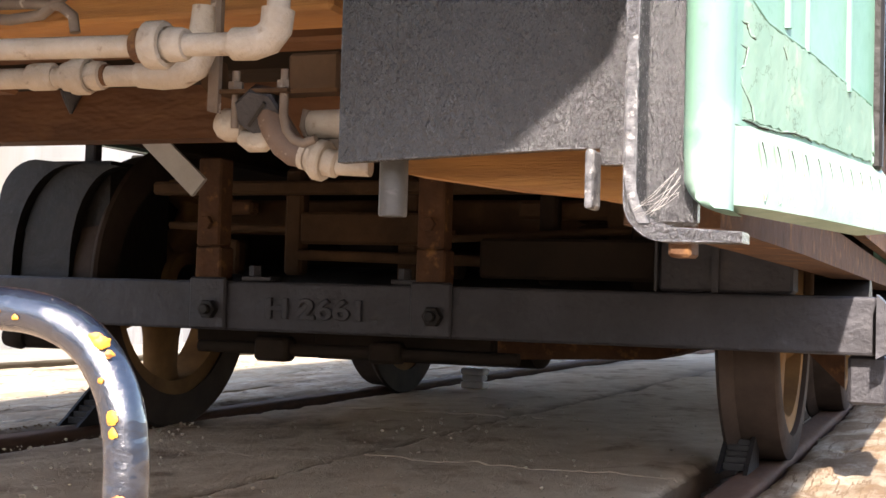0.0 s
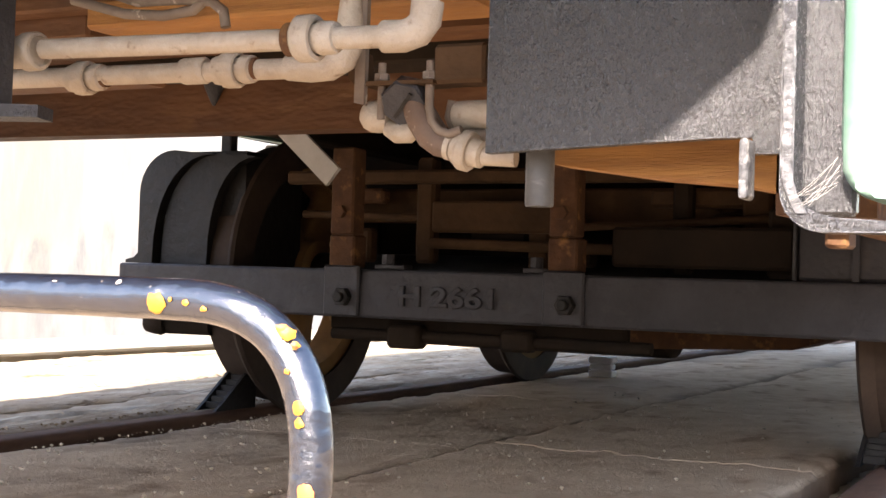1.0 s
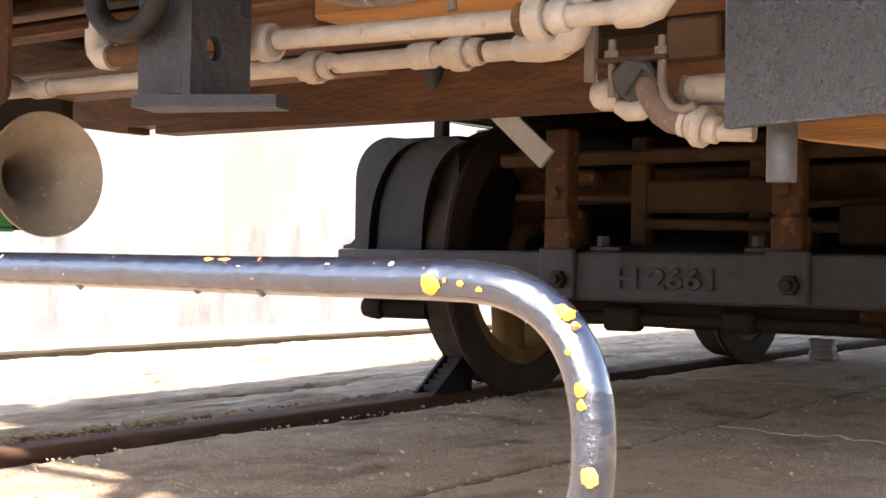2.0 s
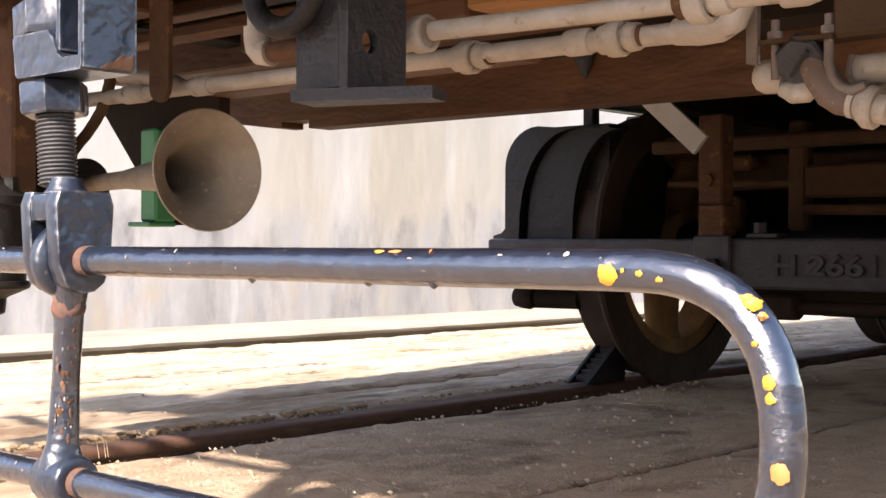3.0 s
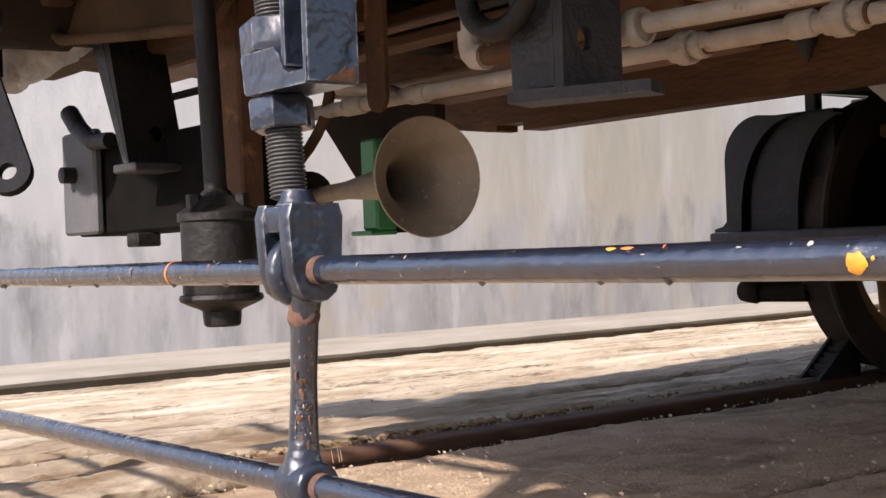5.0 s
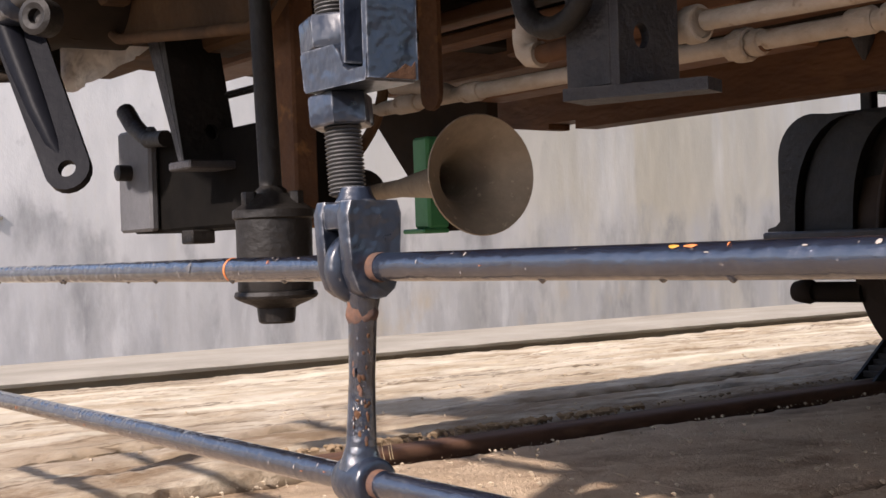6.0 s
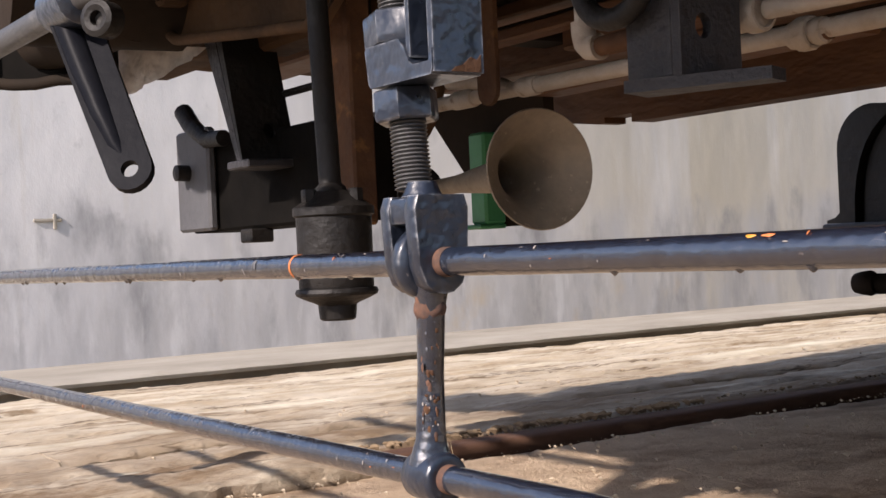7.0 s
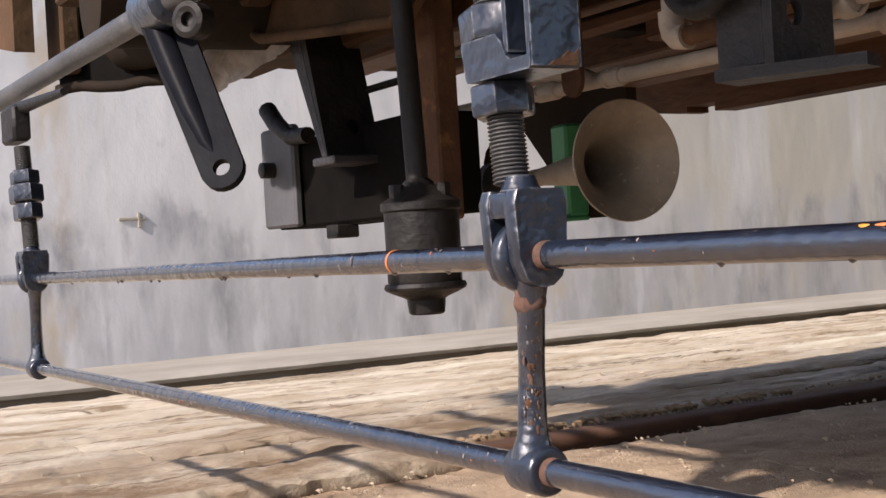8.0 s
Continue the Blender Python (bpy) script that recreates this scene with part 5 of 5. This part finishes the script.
lathe(bm, (0.517, 1.05, 0.508), (1, 0, -0.02), [(0, 0.0125), (0.001, 0.0135), (0.008, 0.0135), (0.009, 0.012)], 18)
part("joint_ring", bm, RUST, pipe1, smooth=40)
bm = bmesh.new()
tube(bm, [(0.455, 1.145, 0.504), (0.478, 1.145, 0.503), (0.497, 1.145, 0.504), (0.510, 1.145, 0.510), (0.516, 1.145, 0.522), (0.517, 1.145, 0.56)], [0.0115, 0.013, 0.0135, 0.0135, 0.013, 0.0095], 18)
part("elbow", bm, PIPE, pipe2, smooth=50)
bm = bmesh.new()
prism(bm, [(0.503, 0.476), (0.513, 0.474), (0.514, 0.60), (0.503, 0.60)], (0, 1.178, 0), (1, 0, 0), (0, 0, 1), -0.006)
part("hanger_strap", bm, PIPE_DIRTY, pipe2)

# second cock: dirty valve chain in a U-bolt
valve = thing("drain_valve", "grimy cream drain valve chain hung in a rusty U-bolt clamp", "valve", at=(0.57, 1.2, 0.43))
bm = bmesh.new()
lathe(bm, (0.499, 1.2, 0.470), (1, 0.1, -0.25), [(0, 0.003), (0.002, 0.009), (0.007, 0.0135), (0.014, 0.0150), (0.022, 0.0135), (0.028, 0.0105)], 18)
part("cap", bm, PIPE, valve, smooth=60)
bm = bmesh.new()
lathe(bm, (0.546, 1.196, 0.478), (0.12, -0.86, -0.50), [(-0.012, 0.012), (-0.010, 0.0215), (0.006, 0.0225), (0.009, 0.0205), (0.009, 0.004)], 7)
part("valve_flange", bm, STEEL_BEAM, valve, "grimy dark grey valve flange", smooth=30)
bm = bmesh.new()
box(bm, -0.0015, 0.0015, -0.014, 0.014, -0.002, 0.002, m=Matrix.Translation((0.547, 1.188, 0.4735)) @ Vector((0.12, -0.86, -0.50)).to_track_quat("Z", "Y").to_matrix().to_4x4() @ pose(0, 0, 0, 0, 0, -40))
part("flange_slot", bm, BLACK_DULL, valve)
bm = bmesh.new()
tube(bm, [(0.524, 1.203, 0.456), (0.534, 1.203, 0.4515), (0.546, 1.203, 0.4515), (0.556, 1.203, 0.456)], [0.007, 0.0095, 0.0095, 0.007], 14)
part("belly", bm, PIPE, valve, smooth=60)
bm = bmesh.new()
tube(bm, [(0.552, 1.2, 0.478), (0.561, 1.2, 0.462), (0.570, 1.2, 0.449), (0.580, 1.2, 0.441), (0.590, 1.2, 0.4375)], [0.013, 0.0145, 0.0145, 0.013, 0.011], 18)
part("valve_body", bm, VALVE_RED, valve, "grimy reddish grey valve body", smooth=60)
bm = bmesh.new()
lathe(bm, (0.586, 1.2, 0.439), (1, 0, -0.28), [(0, 0.010), (0.001, 0.0125), (0.006, 0.0125), (0.0065, 0.0105), (0.009, 0.0105), (0.0095, 0.0138), (0.014, 0.0138), (0.015, 0.011)], 20)
part("collar", bm, PIPE, valve, smooth=35)
bm = bmesh.new()
lathe(bm, (0.598, 1.20, 0.4355), (1, 0, -0.25), [(0, 0.012), (0.001, 0.0165), (0.004, 0.0180), (0.010, 0.0180), (0.012, 0.0165), (0.012, 0.0125), (0.022, 0.0120), (0.024, 0.009)], 16)
part("nut", bm, PIPE, valve, smooth=25)
bm = bmesh.new()
tube(bm, line((0.62, 1.20, 0.429), (0.650, 1.203, 0.4275), 3), 0.008, 14)
part("valve_tail", bm, PIPE, valve, smooth=40)
bm = bmesh.new()
tube(bm, [(0.572, 1.19, 0.503), (0.572, 1.19, 0.472), (0.575, 1.19, 0.459), (0.582, 1.19, 0.451), (0.592, 1.19, 0.4475), (0.604, 1.19, 0.451)], 0.0042, 10)
part("u_bolt", bm, PIPE_DIRTY, valve, smooth=50)
bm = bmesh.new()
tube(bm, line((0.524, 1.19, 0.505), (0.524, 1.19, 0.462), 3), 0.0036, 10)
part("stud", bm, PIPE_DIRTY, valve, smooth=50)
bm = bmesh.new()
lathe(bm, (0.585, 1.215, 0.467), (1, 0, 0), [(0, 0.010), (0.002, 0.0125), (0.02, 0.0130), (0.12, 0.0130)], 18)
part("stub_pipe", bm, PIPE, valve, smooth=50)
bm = bmesh.new()
tube(bm, [(0.583, 1.215, 0.480), (0.580, 1.215, 0.466), (0.586, 1.215, 0.454), (0.60, 1.215, 0.449), (0.64, 1.215, 0.449)], 0.0055, 10)
part("saddle", bm, PIPE_DIRTY, valve, smooth=50)
bm = bmesh.new()
prism(bm, [(-0.012, 0.03), (-0.010, 0.005), (-0.004, -0.001), (0.004, -0.003), (0.075, -0.003), (0.075, 0.0), (0.004, 0.001), (-0.001, 0.004), (-0.006, 0.03)], (0.505, 1.18, 0.494), (1, 0, 0), (0, 0, 1), -0.035)
part("clamp_strap", bm, SOOT_BROWN, valve, "sooty brown steel clamp strap")
bm = bmesh.new()
box(bm, 0.577, 0.626, 1.185, 1.215, 0.491, 0.525, 0.003)
part("clamp_block", bm, SOOT_BROWN, valve)
for x in (0.524, 0.572):
    bm = bmesh.new()
    nut(bm, (x, 1.19, 0.4955), (0, 0, 1), 0.012, 0.007)
    lathe(bm, (x, 1.19, 0.50), (0, 0, 1), [(0, 0.0036), (0.012, 0.0036)], 10)
    part("nut", bm, PIPE_DIRTY, valve)

stub = thing("drain_stub", "short grey steel pipe stub below the corner plate", "pipe", at=(0.686, 1.17, 0.384))
bm = bmesh.new()
lathe(bm, (0.686, 1.17, 0.384), (0, 0, 1), [(0.004, 0.0085), (0, 0.0095), (0, 0.0112), (0.002, 0.0118), (0.08, 0.0118)], 20)
part("stub", bm, SHAFT_STEEL, stub, smooth=50)

# pipes farther along, and the bent rubber hose
pipe3 = thing("air_pipe", "cream painted elbow pipe behind the hanger bracket", "pipe", "air pipes", (0.11, 0.985, 0.5))
bm = bmesh.new()
tube(bm, [(0.084, 0.992, 0.70), (0.084, 0.992, 0.530), (0.084, 0.992, 0.5295), (0.084, 0.992, 0.518), (0.0865, 0.992, 0.509), (0.092, 0.992, 0.5045), (0.100, 0.992, 0.503), (0.107, 0.992, 0.503)], [0.0085, 0.0085, 0.0122, 0.0118, 0.0120, 0.0122, 0.0122, 0.0128], 16)
part("elbow", bm, PIPE, pipe3, smooth=50)
bm = bmesh.new()
tube(bm, line((0.1075, 0.992, 0.503), (0.21, 0.992, 0.505), 3), 0.0092, 14)
part("pipe", bm, RUST, pipe3, "rusty bare pipe", smooth=50)
hose = thing("rubber_hose", "black rubber hose bent under the floor", "hose", at=(0.2, 0.93, 0.55))
bm = bmesh.new()
tube(bm, [(0.197 + 0.042 * math.sin(a), 0.93, 0.545 - 0.036 * math.cos(a)) for a in np.linspace(-1.7, 1.7, 14)], 0.010, 14)
part("hose", bm, BLACK_DULL, hose, smooth=60)

cable = thing("cable_loop", "dusty tan rubber cable looping under the floor timbers", "cable", at=(0.33, 1.15, 0.56))
bm = bmesh.new()
tube(bm, [(0.20, 1.17, 0.60), (0.27, 1.16, 0.578), (0.33, 1.15, 0.574), (0.365, 1.15, 0.570), (0.379, 1.15, 0.560), (0.382, 1.15, 0.545)], 0.005, 10)
part("outer_cable", bm, PIPE_DIRTY, cable, smooth=60)
bm = bmesh.new()
tube(bm, [(0.19, 1.16, 0.585), (0.26, 1.155, 0.566), (0.31, 1.15, 0.560), (0.345, 1.15, 0.563), (0.37, 1.15, 0.58)], 0.005, 10)
part("inner_cable", bm, PIPE_DIRTY, cable, smooth=60)
bm = bmesh.new()
lathe(bm, (-0.037, 1.69, 0.560), (0, 0, 1), [(0, 0.002), (0.012, 0.008), (0.028, 0.015), (0.05, 0.015)], 12)
tagged(part("cone_stud", bm, STEEL_BEAM, smooth=50), "dull grey pointed stud on the cross beam", "stud")

# ---- horn ----
horn = thing("horn", "tarnished brass trumpet horn on a bracket under the floor", "horn", at=(-0.14, 1.10, 0.40))
HC = Vector((-0.112, 1.085, 0.4045))
ax = Vector((0.99, -0.14, 0.015)).normalized()
prof = [(0.0, 0.0672), (0.003, 0.0687), (0.0045, 0.0674), (0.0, 0.0640), (-0.012, 0.0505), (-0.030, 0.036), (-0.055, 0.026), (-0.09, 0.018), (-0.20, 0.010)]
outer = [(-0.20, 0.0115), (-0.09, 0.0205), (-0.055, 0.029), (-0.030, 0.040), (-0.012, 0.0550), (0.0, 0.0672)]
bm = bmesh.new()
lathe(bm, HC, ax, outer + prof[1:], 44, cap=False)
part("bell", bm, BRASS, horn, smooth=60)
bm = bmesh.new()
tube(bm, [HC - ax * 0.19, HC - ax * 0.26, HC - ax * 0.32], [0.0115, 0.011, 0.0105], 16)
part("throat", bm, BRASS, horn, smooth=60)
bm = bmesh.new()
lathe(bm, HC - ax * 0.31, -ax, [(0, 0.016), (0.004, 0.034), (0.03, 0.034), (0.034, 0.028), (0.05, 0.02)], 24)
part("sounder", bm, BLACK_DULL, horn, smooth=40)
bm = bmesh.new()
a = HC - ax * 0.33
tube(bm, [a, (-0.462, 1.13, 0.432), (-0.455, 1.13, 0.444), (-0.440, 1.13, 0.455), (-0.423, 1.13, 0.465), (-0.405, 1.13, 0.479), (-0.390, 1.13, 0.493), (-0.379, 1.13, 0.509), (-0.371, 1.13, 0.527), (-0.367, 1.13, 0.55), (-0.366, 1.13, 0.70)], 0.0075, 12)
part("air_tube", bm, SOOT_BROWN, horn, smooth=60)

# green bracket behind the horn
gb = thing("green_bracket", "green painted steel bracket with a black gusset plate", "bracket", at=(-0.6, 1.36, 0.4))
bm = bmesh.new()
box(bm, -0.638, -0.597, 1.36, 1.40, 0.357, 0.50, 0.004)
box(bm, -0.656, -0.598, 1.35, 1.40, 0.350, 0.357, 0.002)
part("bracket", bm, GREEN_DEEP, gb)
bm = bmesh.new()
prism(bm, [(-0.825, 0.56), (-0.50, 0.56), (-0.50, 0.353), (-0.652, 0.353), (-0.66, 0.40), (-0.695, 0.424)], (0, 1.405, 0), (1, 0, 0), (0, 0, 1), -0.02)
part("gusset", bm, DARK, gb)

# ---- oil cup ----
cup = thing("air_filter", "black painted cylindrical air filter on a hanging pipe", "filter", at=(-0.16, 0.85, 0.255))
CX, CY = -0.165, 0.85
bm = bmesh.new()
lathe(bm, (CX - 0.002, CY, 0.360), (-0.06, 0, 1), [(0.011, 0.026), (0.015, 0.0255), (0.019, 0.019), (0.030, 0.0165), (0.034, 0.012), (0.34, 0.0115)], 22)
part("hanging_pipe", bm, BLACK_DULL, cup, smooth=45)
bm = bmesh.new()
lathe(bm, (CX, CY, 0.283), (0, 0, 1), [(0, 0.0385), (0.003, 0.0395), (0.020, 0.0396), (0.0205, 0.0402), (0.023, 0.0402), (0.0235, 0.0396), (0.076, 0.040), (0.078, 0.043), (0.086, 0.043), (0.088, 0.040), (0.093, 0.032), (0.099, 0.026), (0.103, 0.022)], 36)
part("canister", bm, BLACK_DULL, cup, smooth=35)
for k in range(3):
    a = 0.5 + 2.1 * k
    bm = bmesh.new()
    nut(bm, (CX + 0.028 * math.cos(a), CY + 0.028 * math.sin(a), 0.374), (0, 0, 1), 0.014, 0.014, 0.2 * k)
    part("lid_nut", bm, BLACK_DULL, cup, smooth=30)
bm = bmesh.new()
lathe(bm, (CX, CY, 0.266), (0, 0, 1), [(0, 0.019), (0.003, 0.024), (0.007, 0.034), (0.011, 0.0425), (0.014, 0.0440), (0.018, 0.0425), (0.019, 0.037)], 36)
part("flange", bm, BLACK_DULL, cup, smooth=35)
bm = bmesh.new()
lathe(bm, (CX, CY, 0.2505), (0, 0, 1), [(0, 0.0165), (0.002, 0.0190), (0.010, 0.0200), (0.018, 0.0205)], 12)
part("drain_plug", bm, BLACK_DULL, cup, smooth=30)
bm = bmesh.new()
box(bm, -0.304, -0.246, 0.925, 0.955, 0.352, 0.70, 0.003)
tagged(part("hanging_post", bm, RUST), "rusty brown steel post behind the air filter", "post")
bm = bmesh.new()
prism(bm, [(-0.235, 0.70), (-0.235, 0.507)] + arc(-0.216, 0.507, 0.019, 180, 360, 6) + [(-0.197, 0.70)], (0, 1.10, 0), (1, 0, 0), (0, 0, 1), 0.006)
tagged(part("pipe_strap", bm, RUST), "rusty brown flat steel strap holding a pipe", "strap")

# ---- control box ----
cb = thing("control_box", "black steel equipment box with a grey cover and lever", "box", at=(-0.65, 1.0, 0.35))
bm = bmesh.new()
box(bm, -0.825, -0.37, 0.972, 1.06, 0.362, 0.492, 0.004)
part("body", bm, BOX_BLACK, cb)
bm = bmesh.new()
box(bm, -0.835, -0.72, 0.955, 0.97, 0.364, 0.515, 0.004)
part("side_cover", bm, COVER_GREY, cb, "dull grey end cover")
bm = bmesh.new()
lathe(bm, (-0.79, 0.965, 0.452), (0, -1, 0), [(0, 0.026), (0.008, 0.024), (0.010, 0.012), (0.03, 0.012), (0.032, 0.008)], 14)
part("knob", bm, BLACK_DULL, cb, smooth=40)
bm = bmesh.new()
tube(bm, [(-0.80, 0.955, 0.545), (-0.77, 0.955, 0.52), (-0.72, 0.955, 0.495), (-0.66, 0.955, 0.492)], [0.014, 0.014, 0.012, 0.012], 10)
part("lever", bm, BLACK_DULL, cb, smooth=50)
bm = bmesh.new()
box(bm, -0.62, -0.585, 0.955, 0.99, 0.342, 0.361, 0.002)
part("latch", bm, BLACK_DULL, cb)

# canvas hung above the far side
bm = bmesh.new()
g = 22
grid = []
for j in range(9):
    row = []
    for i in range(g + 1):
        x = -0.95 + 0.36 * i / g
        low = float(np.interp(x, [-0.95, -0.90, -0.86, -0.80, -0.73, -0.66, -0.60, -0.59], [0.60, 0.583, 0.578, 0.584, 0.590, 0.596, 0.598, 0.606])) + 0.003 * noise.noise((x * 60, 0, 0))
        top = 0.668 - 0.17 * (x + 0.95)
        z = low + (top - low) * (1 - j / 8)
        row.append(bm.verts.new((x, 0.90 + 0.014 * noise.noise((x * 14, z * 22, 0)) + 0.006 * noise.noise((x * 40, z * 50, 4)), z)))
    grid.append(row)
for a, b in zip(grid, grid[1:]):
    for i in range(g):
        bm.faces.new((a[i], a[i + 1], b[i + 1], b[i]))
bmesh.ops.solidify(bm, geom=bm.faces[:], thickness=0.002)
tagged(part("canvas_sheet", bm, CANVAS, smooth=60), "crumpled pale canvas sheet hanging under the floor", "sheet")

# front floor edge over the gate
ff = thing("front_platform", "brown painted timber front platform edge above the gate", "platform", at=(0, 0.9, 0.65))
bm = bmesh.new()
prism(bm, [(x, y) for x, y in BOW], (0, 0, 0.76), (1, 0, 0), (0, 1, 0), 0.05)
part("platform_floor", bm, SOOT_BROWN, ff)
for x0, x1, z in ((-1.03, -0.62, 0.625), (-0.60, -0.40, 0.60)):
    bm = bmesh.new()
    box(bm, x0, x1, 0.97, 1.03, z, 0.70, 0.006)
    part("bearer", bm, SOOT_BROWN, ff)
for x0, x1, y0, y1, z0 in ((-0.93, -0.58, 0.84, 0.88, 0.66), (-0.86, -0.62, 0.66, 0.71, 0.70), (-0.58, 0.9, 0.90, 0.95, 0.66), (-0.3, 0.5, 0.72, 0.77, 0.69)):
    bm = bmesh.new()
    box(bm, x0, x1, y0, y1, z0, 0.76, 0.005)
    part("cross_bearer", bm, SOOT_BROWN, ff)
bm = bmesh.new()
rings(bm, [[(-1.045, y, 0.648 + 0.006 * noise.noise((y * 14, 0, 0))), (-1.0, y, 0.652), (-1.0, y, 0.70), (-1.045, y, 0.70)] for y in np.linspace(1.06, 1.9, 18)])
part("side_board", bm, SOOT_BROWN, ff)
bm = bmesh.new()
lathe(bm, (-0.95, 0.80, 0.675), (1, 0.1, 0), [(0, 0.03), (0.006, 0.055), (0.30, 0.055), (0.306, 0.03)], 28)
part("reservoir", bm, DARK, ff, "black air reservoir", smooth=40)
# Dash out of view, added to cast shade; lower edge fitted to the shadows.
bm = bmesh.new()
rings(bm, [[(x, y, zb), (x, y - 0.015, zb), (x, y - 0.015, 2.4), (x, y, 2.4)] for (x, y), zb in zip(BOW, (0.745, 0.745, 0.735, 0.70, 0.745, 0.765, 0.755, 0.755, 0.755, 0.74, 0.715, 0.715, 0.715, 0.715))])
part("dash_panel", bm, GREEN, ff)

bm = bmesh.new()
rings(bm, [[(x, y, 0.598 + 0.008 * noise.noise((x * 20, 0, 0))), (x + 0.012, y + 0.016, 0.60), (x + 0.012, y + 0.016, 0.76), (x, y, 0.76)] for x, y in [(-1.03 + 0.34 * k / 12, 0.705 + 0.31 * k / 12) for k in range(7)]])
part("side_apron", bm, BOX_BLACK, ff)
bm = bmesh.new()
box(bm, -1.075, -0.985, 0.70, 0.73, 0.625, 0.80, 0.004)
part("apron_end", bm, SOOT_BROWN, ff)
bm = bmesh.new()
tube(bm, [(-1.03 + 0.34 * k / 12, 0.702 + 0.31 * k / 12, 0.603 + 0.008 * noise.noise((k * 0.57, 0, 0))) for k in range(7)], 0.009, 8)
part("apron_rim", bm, DARK, ff, smooth=60)
bm = bmesh.new()
prism(bm, [(-1.16, 0.690), (-0.99, 0.655), (-0.985, 0.80), (-1.16, 0.82)], (0, 0.66, 0), (1, 0, 0), (0, 0, 1), 0.03)
part("corner_beam", bm, SOOT_BROWN, ff, "brown weathered corner beam")
CASE = [(-0.655, 0.78), (-0.655, 0.675)] + arc(-0.60, 0.672, 0.055, 180, 262, 6) + [(-0.42, 0.595), (-0.24, 0.575), (-0.20, 0.60), (-0.20, 0.76)]
bm = bmesh.new()
prism(bm, CASE, (0, 0.885, 0), (1, 0, 0), (0, 0, 1), -0.012)
casing = part("casing", bm, SOOT_BROWN, ff, "sooty rust-brown rounded steel casing", smooth=40)
bm = bmesh.new()
tube(bm, [(x, 0.872, z) for x, z in CASE], 0.0075, 10)
part("casing_rim", bm, SOOT_BROWN, casing, "rusty rolled rim", smooth=60)
bm = bmesh.new()
lathe(bm, (-0.70, 0.66, 0.70), (0.1, 1, 0), [(0, 0.05), (0.006, 0.085), (0.25, 0.085), (0.256, 0.06)], 30)
part("drum", bm, DARK, ff, smooth=40)

# dark underfloor gear
gear = thing("underfloor_gear", "dark timber and steel gear packed under the floor", "gear", at=(0, 1.3, 0.65))
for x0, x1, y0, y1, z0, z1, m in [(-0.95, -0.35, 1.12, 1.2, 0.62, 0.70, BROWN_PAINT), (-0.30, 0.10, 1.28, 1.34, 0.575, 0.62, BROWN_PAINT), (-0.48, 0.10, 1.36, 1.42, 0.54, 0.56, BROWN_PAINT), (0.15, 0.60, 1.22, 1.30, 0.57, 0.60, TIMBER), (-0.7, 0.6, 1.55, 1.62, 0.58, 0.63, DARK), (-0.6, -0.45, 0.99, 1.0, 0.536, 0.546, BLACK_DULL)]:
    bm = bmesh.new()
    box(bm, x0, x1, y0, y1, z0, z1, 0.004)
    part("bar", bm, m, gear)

# cobweb in the corner of the angle iron
web = thing("cobweb", "dusty white cobweb strands across the black angle iron", "cobweb", at=(0.925, 1.043, 0.38))
random.seed(8)
for k in range(9):
    a, b = Vector((0.945 + random.uniform(-0.002, 0.002), 1.0425, 0.402 + random.uniform(-0.012, 0.006))), Vector((0.918 + random.uniform(-0.006, 0.01), 1.0425, 0.377 + random.uniform(-0.003, 0.006)))
    mid = (a + b) / 2 + Vector((random.uniform(-0.002, 0.002), -0.001, -0.003))
    bm = bmesh.new()
    tube(bm, [a, mid, b], 0.00008, 5)
    part("strand", bm, GREY_PAINT, web)

# carton on the ground between the rails
bm = bmesh.new()
box(bm, -0.58, -0.49, 4.70, 4.76, -0.012, 0.012, 0.004)
box(bm, -0.577, -0.493, 4.705, 4.755, 0.014, 0.036, 0.005)
box(bm, -0.582, -0.488, 4.70, 4.76, 0.038, 0.062, 0.006)
tagged(part("litter_carton", bm, WHITE_CARD), "small pale crumpled carton lying between the rails", "carton")
